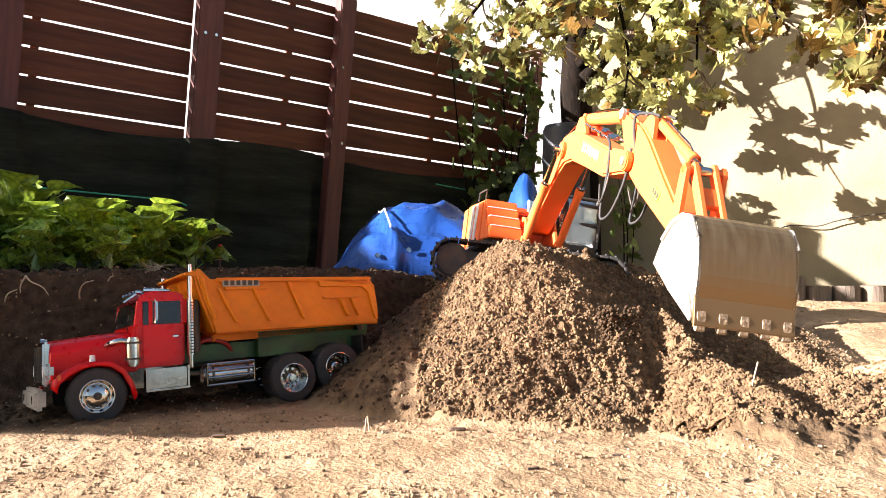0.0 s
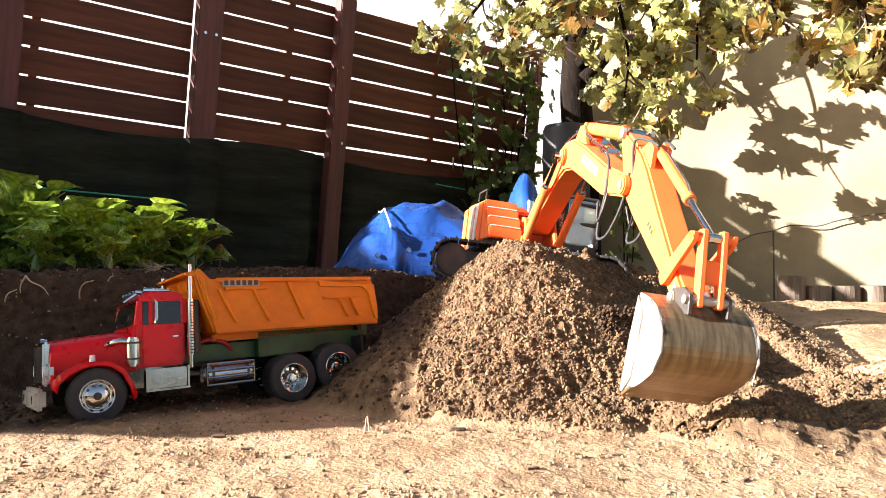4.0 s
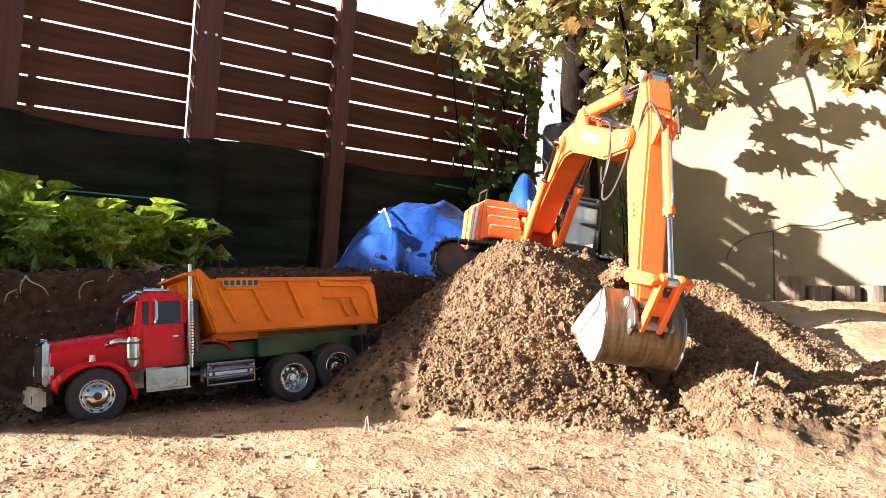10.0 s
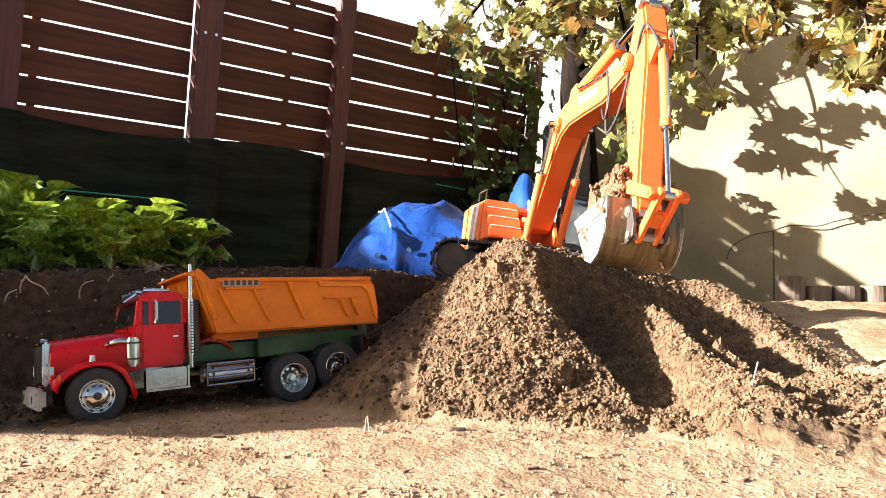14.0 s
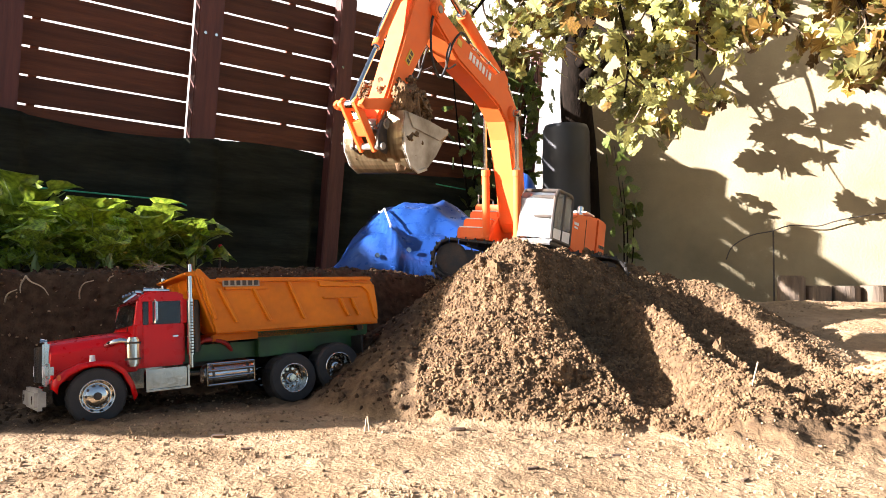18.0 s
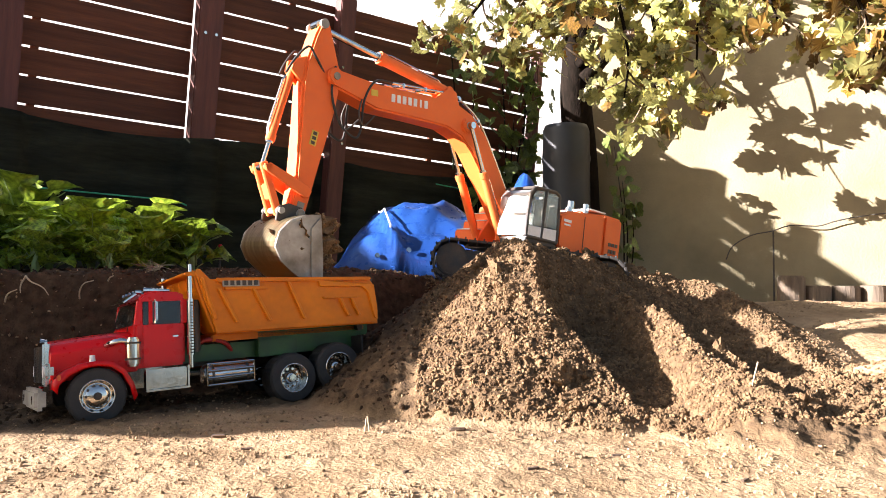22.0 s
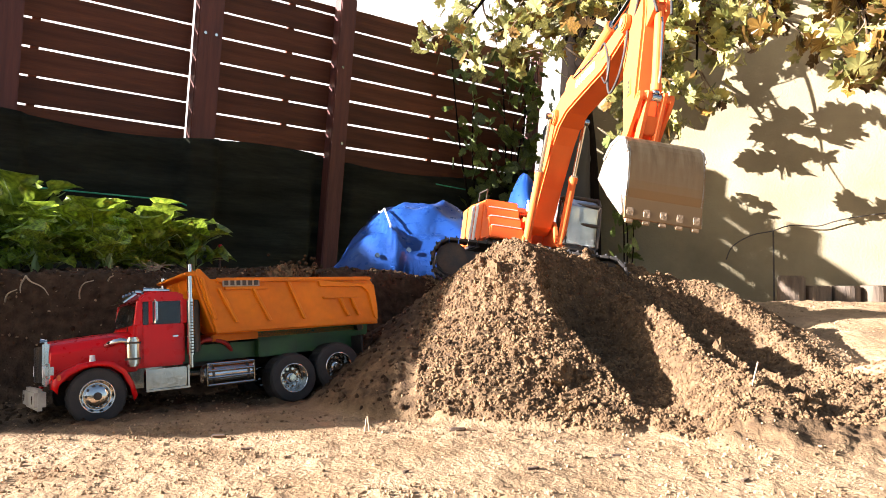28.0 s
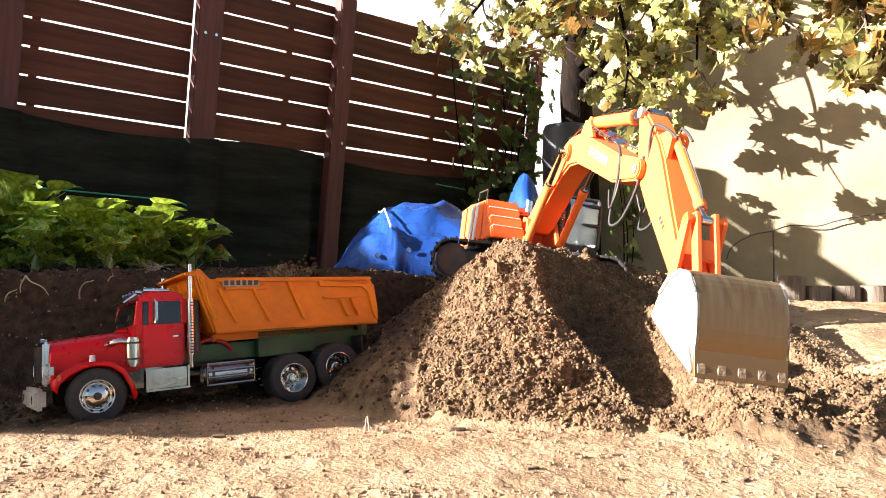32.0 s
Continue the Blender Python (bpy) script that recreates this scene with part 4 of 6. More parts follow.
def build_house():
    h = part("upper_body", box(0.30, 0.235, 0.014, (-0.055, 0, -0.048), b=0.004), M_dark, exc, "orange slewing upper body")
    MOVING["house"] = h
    # counterweight with rounded back
    out = []
    for k in range(13):
        a = -0.62 + 1.24 * k / 12
        out.append((-0.246 * math.cos(a), 0.205 * math.sin(a)))
    out = [(x, max(-0.122, min(0.122, y))) for x, y in out] + [(-0.13, 0.122), (-0.13, -0.122)]
    bm = prism([(x, y) for x, y in out], -0.072, 0.060, 0.006)
    bm.transform(Matrix(((1, 0, 0, 0), (0, 0, 1, 0), (0, 1, 0, 0), (0, 0, 0, 1))))
    bmesh.ops.recalc_face_normals(bm, faces=bm.faces)
    part("counterweight", bm, M_orange, h, "rounded orange counterweight")
    # side covers
    part("side_cover", prism([(-0.128, -0.066), (0.030, -0.042), (0.030, 0.030), (-0.005, 0.044), (-0.128, 0.058)], 0.03, 0.1215, 0.004), M_orange, h, "orange engine cover")
    part("side_cover", prism([(-0.128, -0.042), (0.035, -0.042), (0.035, 0.052), (-0.128, 0.060)], -0.1215, -0.042, 0.004), M_orange, h, "orange side cover")
    part("engine_hood", box(0.105, 0.16, 0.018, (-0.155, 0, 0.062), b=0.006), M_orange2, h, "orange bonnet plate")
    part("hood_plate", box(0.06, 0.05, 0.004, (-0.125, 0.078, 0.067), b=0.001), M_white, h, "pale metal plate on the bonnet")
    part("exhaust_pipe", rod((-0.11, 0.03, 0.06), (-0.11, 0.03, 0.092), 0.009, 14), M_chrome, h)
    part("filler_cap", rod((-0.07, 0.06, 0.048), (-0.07, 0.06, 0.068), 0.010, 14, b=0.002), M_chrome, h)
    part("filler_cap", rod((-0.10, 0.085, 0.058), (-0.10, 0.085, 0.080), 0.008, 14, b=0.002), M_chrome, h)
    # stepped toolbox before the right cover, with white stripes
    tb = part("tool_box", prism([(0.035, -0.042), (0.122, -0.042), (0.122, -0.016), (0.098, -0.016), (0.098, 0.008), (0.072, 0.008), (0.072, 0.031), (0.052, 0.031), (0.052, 0.052), (0.035, 0.052)], -0.1205, -0.045, 0.0025), M_orange, h, "stepped orange tool box")
    for x0, x1, z in ((0.100, 0.121, -0.0145), (0.074, 0.097, 0.0095), (0.054, 0.071, 0.0325)):
        part("tread_plate", box(x1 - x0, 0.066, 0.002, ((x0 + x1) / 2, -0.083, z)), M_white, tb, "pale tread plate")
    for x in (-0.085, -0.045):
        part("stripe", prism([(x, -0.04), (x + 0.022, -0.04), (x + 0.036, 0.05), (x + 0.014, 0.05)], -0.1235, -0.1205, 0.0), M_white, h, "white slanted stripe")
    # number marks on the cover, as bars
    for k in range(3):
        part("mark", box(0.010, 0.001, 0.008, (-0.175 - k * 0.013 + 0.02, 0.1222, -0.008)), M_dark, h)
        part("mark", box(0.008, 0.001, 0.009, (-0.175 - k * 0.011 + 0.02, 0.1222, -0.024)), M_dark, h)
    part("mark", box(0.026, 0.001, 0.006, (0.005, 0.1222, 0.020)), M_white, h)
    part("mark", box(0.022, 0.001, 0.004, (0.005, 0.1222, 0.011)), M_white, h)
    part("cover_seam", box(0.0015, 0.001, 0.08, (-0.055, 0.1222, 0.0)), M_dark, h)
    # cab: frame pillars, panes, roof and a seat inside
    cab = part("cab_floor", box(0.10, 0.078, 0.012, (0.085, 0.082, -0.042), b=0.002), M_dark, h)
    fr = [(0.136, -0.036), (0.136, 0.012), (0.134, 0.055), (0.120, 0.072), (0.052, 0.074), (0.040, 0.068), (0.036, 0.0), (0.036, -0.036)]
    for y in (0.121, 0.044):
        for i in range(len(fr)):
            a, b = fr[i], fr[(i + 1) % len(fr)]
            part("cab_pillar", rod((a[0], y, a[1]), (b[0], y, b[1]), 0.0042, 8), M_dark, h)
        part("cab_pillar", rod((0.088, y, -0.036), (0.084, y, 0.072), 0.0042, 8), M_dark, h)
        if y > 0.1:
            part("door_panel", prism([(0.040, -0.036), (0.132, -0.036), (0.133, -0.012), (0.040, -0.008)], y - 0.002, y + 0.002, 0.0006, 1), M_white, h, "pale lower door panel")
        part("cab_pane", prism([(0.089, -0.01), (0.133, -0.012), (0.134, 0.012), (0.120, 0.060), (0.107, 0.070), (0.086, 0.071)], y - 0.0008, y + 0.0008), M_glass, h, "clear cab window")
        part("cab_pane", prism([(0.040, -0.006), (0.085, -0.008), (0.082, 0.071), (0.053, 0.072), (0.042, 0.066)], y - 0.0008, y + 0.0008), M_glass, h, "clear cab window")
    for a, b in zip(fr[:4], fr[1:5]):
        part("cab_pillar", rod((b[0], 0.044, b[1]), (b[0], 0.121, b[1]), 0.004, 8), M_dark, h)
    # front glass in two panes, turned to fit the view: the sun glints at the camera
    for y0, y1, x0, x1 in ((0.046, 0.119, 0.1455, 0.1321),):
        bm = bmesh.new()
        lo = [bm.verts.new(p) for p in ((x0, y0, -0.034), (x1, y1, -0.034), (x1, y1, 0.05), (x0, y0, 0.05))]
        hi = [bm.verts.new(p) for p in ((x1 - 0.010, y1, 0.066), (x0 - 0.012, y0, 0.066))]
        bm.faces.new(lo)
        bm.faces.new((lo[3], lo[2], hi[0], hi[1]))
        bmesh.ops.solidify(bm, geom=bm.faces[:], thickness=0.0012)
        part("windscreen", bm, M_front, h, "bright glossy windscreen")
    part("cab_roof", prism([(0.120, 0.066), (0.107, 0.0755), (0.050, 0.0775), (0.040, 0.070), (0.055, 0.072), (0.105, 0.070)], 0.042, 0.123, 0.001, 1), M_dark, h, "dark cab roof")
    part("cab_back", box(0.003, 0.076, 0.10, (0.037, 0.082, 0.015), b=0.001), M_dark, h)
    part("seat", box(0.035, 0.04, 0.012, (0.07, 0.082, -0.012), b=0.004), M_dark, h)
    part("seat_back", box(0.010, 0.04, 0.05, (0.052, 0.082, 0.018), b=0.004), M_dark, h)
    part("control_board", box(0.004, 0.045, 0.05, (0.098, 0.080, -0.006), b=0.001), M_white, h, "white electronics board in the cab")
    # boom foot brackets
    for y in (0.032, -0.032):
        part("boom_bracket", prism([(0.03, -0.045), (0.135, -0.045), (0.10, 0.012), (0.075, 0.02), (0.05, 0.01)], y - 0.004, y + 0.004, 0.001, 1), M_orange, h)
    part("handrail", tube([(0.04, -0.118, 0.05), (0.045, -0.118, 0.075), (-0.03, -0.118, 0.078), (-0.035, -0.118, 0.058)], 0.002, 6), M_dark, h)


build_house()


def build_arm():
    # boom, bent like a banana; x from foot to tip
    out = [(-0.018, -0.006), (-0.014, 0.014), (0.02, 0.034), (0.10, 0.085), (0.17, 0.128), (0.225, 0.144), (0.270, 0.140), (0.34, 0.110), (0.46, 0.050), (0.540, 0.021), (0.560, 0.016), (0.567, 0.0), (0.560, -0.014), (0.540, -0.016), (0.44, 0.004), (0.34, 0.050), (0.275, 0.078), (0.230, 0.084), (0.19, 0.072), (0.10, 0.028), (0.02, -0.016), (-0.008, -0.018)]
    b = part("boom", prism(out, -BW, BW, 0.004), M_orange, exc, "orange bent boom with white lettering bars")
    MOVING["boom"] = b
    for y in (BW, -BW):
        o = 1 if y > 0 else -1
        part("pin_boss", rod((0.229, y - 0.004 * o, 0.112), (0.229, y + 0.008 * o, 0.112), 0.017, 20, b=0.002), M_orange, b)
        part("pin", rod((0.229, y, 0.112), (0.229, y + 0.011 * o, 0.112), 0.008, 14), M_steel, b)
        part("pin_boss", rod((0.55, y - 0.004 * o, 0.0), (0.55, y + 0.007 * o, 0.0), 0.016, 20, b=0.002), M_orange, b)
        part("pin", rod((0.55, y, 0.0), (0.55, y + 0.009 * o, 0.0), 0.007, 14), M_steel, b)
        dx, dz = 0.12, -0.061
        L = math.hypot(dx, dz)
        ux, uz = dx / L, dz / L
        for k in range(7):          # maker's lettering as plain bars
            c = 0.345 + k * 0.0125
            x, z = c, 0.0845 - (c - 0.345) * 0.51
            part("letter_bar", box(0.0085 if k != 1 else 0.004, 0.0012, 0.0155, m=Matrix.Translation((x, y + 0.0007 * o, z)) @ Matrix.Rotation(math.atan2(-uz, ux), 4, "Y")), M_white, b)
        part("clamp_mark", box(0.016, 0.001, 0.012, m=Matrix.Translation((0.462, y + 0.0007 * o, 0.028)) @ Matrix.Rotation(0.47, 4, "Y")), M_yellow, b)
        part("grab_handle", tube(curve([(0.48, y, 0.0), (0.475, y + 0.004 * o, -0.03), (0.455, y + 0.004 * o, -0.045), (0.44, y, -0.01)], 6), 0.0018, 6), M_dark, b, smooth=True)
    # arm cylinder brackets and lines on the back of the boom
    for y in (0.013, -0.013):
        part("cylinder_lug", prism([(0.255, 0.138), (0.325, 0.118), (0.305, 0.160), (0.283, 0.164)], y - 0.004, y + 0.004, 0.001, 1), M_orange, b)
    for y in (0.014, -0.014):
        part("hydraulic_line", tube(curve([(0.05, y, 0.06), (0.12, y, 0.106), (0.19, y, 0.146), (0.24, y, 0.156), (0.29, y, 0.152), (0.36, y, 0.116), (0.43, y, 0.078)], 6), 0.0028, 8), M_chrome, b, "bright hydraulic pipe", smooth=True)
    for x, z in ((0.355, 0.118), (0.405, 0.09), (0.20, 0.148)):
        part("pipe_clamp", box(0.008, 0.036, 0.010, (x, 0, z), b=0.002), M_chrome, b)
    for o in (1, -1):
        part("hydraulic_hose", tube(curve([(0.43, 0.014 * o, 0.078), (0.47, 0.024 * o, 0.05), (0.475, 0.027 * o, 0.0), (0.455, 0.027 * o, -0.055), (0.46, 0.026 * o, -0.075), (0.50, 0.026 * o, -0.07), (0.54, 0.024 * o, -0.03), (0.556, 0.022 * o, 0.02)], 6), 0.0023, 8), M_black, b, "black looping hydraulic hose", smooth=True)
    # tiny lamps
    part("work_lamp", box(0.012, 0.012, 0.012, (0.27, 0.013, 0.156), b=0.003), M_chrome, b)
    # stick: x from its pin to the tip, z towards the bucket cylinder
    out = [(-0.098, 0.036), (-0.090, 0.050), (-0.060, 0.056), (0.0, 0.060), (0.035, 0.056), (0.12, 0.038), (0.215, 0.020), (0.268, 0.015), (0.284, 0.0), (0.268, -0.015), (0.20, -0.017), (0.06, -0.022), (0.018, -0.020), (-0.012, -0.017), (-0.03, -0.004)]
    s = part("stick", prism(out, -SW, SW, 0.004), M_orange, exc, "orange tapering dipper stick")
    MOVING["stick"] = s
    for o in (1, -1):
        y = SW * o
        part("pin", rod((-0.085, y, 0.047), (-0.085, y + 0.006 * o, 0.047), 0.009, 14), M_steel, s)
        part("pin", rod((0.268, y, 0.0), (0.268, y + 0.010 * o, 0.0), 0.009, 14), M_steel, s)
        part("pin_boss", rod((ROCK, y - 0.002 * o, 0.0), (ROCK, y + 0.006 * o, 0.0), 0.011, 16), M_orange, s)
        part("warning_sticker", box(0.028, 0.001, 0.014, (0.125, y + 0.0007 * o, 0.008), b=0.0), M_yellow, s, "yellow warning sticker")
        for k in range(3):
            part("mark", box(0.006, 0.0006, 0.008, (0.116 + k * 0.009, y + 0.0014 * o, 0.008)), M_dark, s)
        part("hydraulic_hose", tube(curve([(0.0, y * 0.9, 0.02), (-0.02, y + 0.004 * o, 0.05), (-0.03, y + 0.002 * o, 0.066), (0.0, y * 0.8, 0.082), (0.03, y * 0.6, 0.09)], 6), 0.0022, 8), M_black, s, smooth=True)
    part("worn_tip", box(0.045, 2 * SW + 0.0025, 0.026, (0.262, 0, 0.0), b=0.006), M_steel, s, "bare worn steel stick tip")
    for y in (0.011, -0.011):
        part("cylinder_lug", prism([(-0.02, 0.054), (0.04, 0.05), (0.02, 0.082), (0.0, 0.082)], y - 0.004, y + 0.004, 0.001, 1), M_orange, s)
    # bucket: x from its pin towards the teeth, z towards its back
    prof = [(p.x, p.y) for p in curve([Vector(q).to_3d() for q in ((-0.004, -0.022), (-0.008, 0.012), (-0.004, 0.042), (0.012, 0.066), (0.034, 0.078), (0.060, 0.071), (0.092, 0.043), (0.112, 0.016), (0.122, 0.0))], 3)]
    bm = bmesh.new()
    th = 0.004
    inn = []
    for i, (x, z) in enumerate(prof):
        a, c = prof[max(i - 1, 0)], prof[min(i + 1, len(prof) - 1)]
        d = Vector((c[0] - a[0], c[1] - a[1])).normalized()
        inn.append((x + d.y * th, z - d.x * th))
    vo = [[bm.verts.new((x, y, z)) for x, z in prof] for y in (-KW, KW)]
    vi = [[bm.verts.new((x, y, z)) for x, z in inn] for y in (-KW + th, KW - th)]
    n = len(prof)
    for i in range(n - 1):
        bm.faces.new((vo[0][i], vo[0][i + 1], vo[1][i + 1], vo[1][i]))
        bm.faces.new((vi[0][i], vi[1][i], vi[1][i + 1], vi[0][i + 1]))
    for i in (0, n - 1):
        bm.faces.new((vo[0][i], vo[1][i], vi[1][i], vi[0][i]))
    bmesh.ops.recalc_face_normals(bm, faces=bm.faces)
    k = part("bucket", bm, M_shell, exc, "worn steel digging bucket with muddy lip", smooth=False)
    MOVING["bucket"] = k
    for o in (1, -1):
        y0, y1 = (KW - th, KW) if o > 0 else (-KW, -KW + th)
        part("side_plate", prism(prof, y0, y1, 0.0008, 1), M_steel, k, "worn steel side plate")
        y0, y1 = (KW, KW + 0.003) if o > 0 else (-KW - 0.003, -KW)
        part("side_cutter", prism([(0.0, -0.020), (0.016, 0.004), (0.096, 0.018), (0.122, 0.004), (0.122, -0.001), (0.06, -0.013)], y0, y1, 0.0006, 1), M_steel, k)
        part("rim_band", prism([(-0.008, 0.012), (-0.004, 0.043), (0.011, 0.067), (0.034, 0.0795), (0.061, 0.072), (0.058, 0.067), (0.034, 0.074), (0.015, 0.063), (0.001, 0.042), (-0.003, 0.012)], y0, y1, 0.0006, 1), M_steel, k)
    part("cutting_edge", prism([(0.100, 0.012), (0.128, -0.002), (0.130, 0.001), (0.104, 0.026)], -KW, KW, 0.0006, 1), M_shell, k, "muddy cutting edge")
    for i in range(5):
        y = -KW + 0.009 + i * (2 * KW - 0.018) / 4
        part("tooth", prism([(0.108, 0.006), (0.120, -0.005), (0.132, -0.007), (0.133, -0.004), (0.123, 0.009), (0.110, 0.018)], y - 0.006, y + 0.006, 0.0012, 1), M_rust, k, "short muddy bucket tooth")
    ex, ez = EAR * math.cos(EAR_A), EAR * math.sin(EAR_A)
    for y in (0.026, -0.026):
        part("ear", prism([(0.0, -0.010), (-0.010, -0.006), (-0.022, 0.020), (-0.020, 0.040), (-0.008, 0.046), (0.004, 0.05), (0.010, 0.03), (0.009, -0.002)], y - 0.003, y + 0.003, 0.001, 1), M_dark, k, "dark bucket lug")
    part("pin", rod((0, -0.033, 0), (0, 0.033, 0), 0.0065, 14), M_steel, k)
    part("pin", rod((ex, -0.033, ez), (ex, 0.033, ez), 0.006, 14), M_steel, k)
    # the shell is set forward of its hinge and drawn out towards the teeth
    for ob in (k, *k.children):
        if ob.name.split(".")[0] not in ("ear", "pin"):
            for v in ob.data.vertices:
                v.co.x = 1.04 * v.co.x + 0.010
    # rocker arms and the link
    bm = bmesh.new()
    for y in (SW + 0.006, -SW - 0.006):
        merge(bm, prism([(-0.010, -0.008), (0.0, -0.011), (KLEN, -0.008), (KLEN + 0.009, 0.0), (KLEN, 0.008), (0.0, 0.011), (-0.010, 0.006)], y - 0.0035, y + 0.0035, 0.001, 1))
    merge(bm, rod((KLEN, -0.030, 0), (KLEN, 0.030, 0), 0.006, 14))
    merge(bm, rod((0, -0.027, 0), (0, 0.027, 0), 0.006, 14))
    MOVING["rocker"] = part("rocker", bm, M_orange, exc, "orange rocker arms")
    bm = bmesh.new()
    for y in (0.0135, -0.0135):
        merge(bm, prism([(-0.010, -0.007), (LINK_ * 0.5, -0.0075), (LINK_ + 0.009, -0.007), (LINK_ + 0.009, 0.007), (LINK_ * 0.5, 0.0075), (-0.010, 0.007)], y - 0.0045, y + 0.0045, 0.002, 1))
    merge(bm, box(0.03, 0.027, 0.010, (LINK_ * 0.55, 0, 0), b=0.002))
    MOVING["link"] = part("bucket_link", bm, M_orange, exc, "orange bucket link")

    # hydraulic cylinders: barrel from its foot, rod from its eye
    def cylinder(key, name, length, r, rl):
        bm = rod((0, 0, 0), (length, 0, 0), r, 18, b=0.002)
        merge(bm, rod((0, -r * 1.1, 0), (0, r * 1.1, 0), r * 0.9, 14))
        merge(bm, rod((length - 0.014, 0, 0), (length, 0, 0), r * 1.18, 18, b=0.001))
        c = part(name, bm, M_orange, exc, "orange hydraulic cylinder")
        part("gland", rod((length, 0, 0), (length + 0.004, 0, 0), r * 0.9, 16), M_chrome, c)
        part("feed_pipe", tube([(0.02, 0, r + 0.001), (0.03, 0, r + 0.004), (length - 0.03, 0, r + 0.004), (length - 0.012, 0, r)], 0.0018, 6), M_chrome, c)
        MOVING[key] = c
        bm = rod((0, 0, 0), (rl, 0, 0), r * 0.52, 14)
        merge(bm, rod((0, -r, 0), (0, r, 0), r * 0.85, 14))
        MOVING[key + "_rod"] = part(name + "_rod", bm, M_chrome, exc, "polished piston rod")
    cylinder("lift_l", "lift_cylinder", 0.150, 0.0085, 0.15)
    cylinder("lift_r", "lift_cylinder", 0.150, 0.0085, 0.15)
    cylinder("arm", "arm_cylinder", 0.185, 0.0115, 0.20)
    cylinder("bkt", "bucket_cylinder", 0.145, 0.0076, 0.145)


build_arm()

# ---- how the excavator works: swing, boom, stick and bucket angles in degrees ----
WORK = [
    (0.0, 280.0, 4.2, -36.0, -43), (0.5, 280.2, -0.6, -39.0, -40), (1.0, 279.6, -1.2, -40.1, -40), (2.0, 280.1, 0.6, -42.6, -60),
    (3.0, 280.0, 1.1, -40.6, -90), (3.5, 280.0, 0.8, -41.9, -100), (4.5, 279.9, -0.6, -41.9, -125), (5.5, 279.9, -1.6, -42.4, -143),
    (6.0, 280.0, -1.1, -44.2, -149), (7.0, 280.1, 1.8, -51.6, -156), (8.0, 280.1, 4.2, -60.7, -160), (9.0, 279.9, 6.7, -70.7, -161),
    (10.0, 280.1, 8.2, -76.5, -161), (11.0, 280.3, 9.0, -80.5, -164), (12.0, 280.0, 9.7, -83.6, -173), (12.5, 279.4, 12.0, -80.9, -178),
    (13.0, 279.6, 16.3, -79.2, -179), (13.5, 279.9, 19.6, -77.0, -179), (14.0, 280.1, 22.9, -74.6, -178), (14.5, 280.3, 25.8, -71.4, -178),
    (15.5, 280.0, 30.0, -64.0, -181), (16.0, 278.8, 32.0, -61.0, -184), (16.5, 273.2, 31.5, -62.5, -187), (17.0, 262.0, 32.5, -65.5, -190),
    (17.5, 249.7, 34.5, -66.0, -190), (18.0, 238.8, 35.0, -66.0, -190), (18.5, 228.3, 33.2, -65.3, -192), (19.0, 222.5, 29.6, -66.2, -192),
    (19.5, 221.2, 25.8, -68.2, -186), (20.0, 221.3, 23.4, -68.9, -168), (21.0, 220.8, 21.2, -73.4, -139), (22.0, 221.6, 19.8, -82.8, -109),
    (23.0, 221.3, 19.9, -90.6, -88), (24.0, 221.3, 20.5, -93.8, -69), (24.5, 220.4, 24.8, -91.4, -62), (25.0, 220.1, 29.3, -85.2, -55),
    (25.5, 220.9, 32.2, -80.9, -49), (26.0, 228.2, 33.9, -80.0, -44), (26.5, 243.0, 35.0, -81.0, -42), (27.0, 258.8, 34.8, -82.8, -41),
    (27.5, 272.6, 34.0, -84.5, -41), (28.0, 281.0, 33.2, -79.5, -43), (28.5, 285.0, 28.0, -72.5, -41), (28.8, 287.4, 24.6, -65.8, -42),
    (29.0, 288.0, 22.4, -62.5, -43), (29.5, 288.1, 20.7, -56.5, -40), (30.0, 288.1, 16.0, -55.4, -36), (30.5, 287.2, 11.5, -50.5, -35),
    (31.0, 285.0, 9.3, -43.8, -33), (31.5, 283.3, 6.2, -45.0, -39), (32.0, 281.9, 3.2, -52.0, -40)]


def angles(t):
    """Eased angles at t, in radians."""
    k = 0
    while k < len(WORK) - 2 and WORK[k + 1][0] <= t:
        k += 1
    a, b = WORK[k], WORK[k + 1]
    p, q = WORK[max(k - 1, 0)], WORK[min(k + 2, len(WORK) - 1)]
    h = b[0] - a[0]
    u = min(max((t - a[0]) / h, 0), 1)
    out = []
    for i in range(1, 5):
        d = (b[i] - a[i]) / h
        d0 = (a[i] - p[i]) / (a[0] - p[0]) if a[0] > p[0] else d
        d1 = (q[i] - b[i]) / (q[0] - b[0]) if q[0] > b[0] else d
        ma = 0 if d0 * d <= 0 else 2 * d0 * d / (d0 + d)
        mb = 0 if d1 * d <= 0 else 2 * d1 * d / (d1 + d)
        out.append(radians(a[i] + (b[i] - a[i]) * (3 * u * u - 2 * u ** 3) + h * (ma * (u - 2 * u * u + u ** 3) + mb * (u ** 3 - u * u))))
    return out


def turn(p, a):
    return Vector((p[0] * math.cos(a) - p[1] * math.sin(a), p[0] * math.sin(a) + p[1] * math.cos(a)))


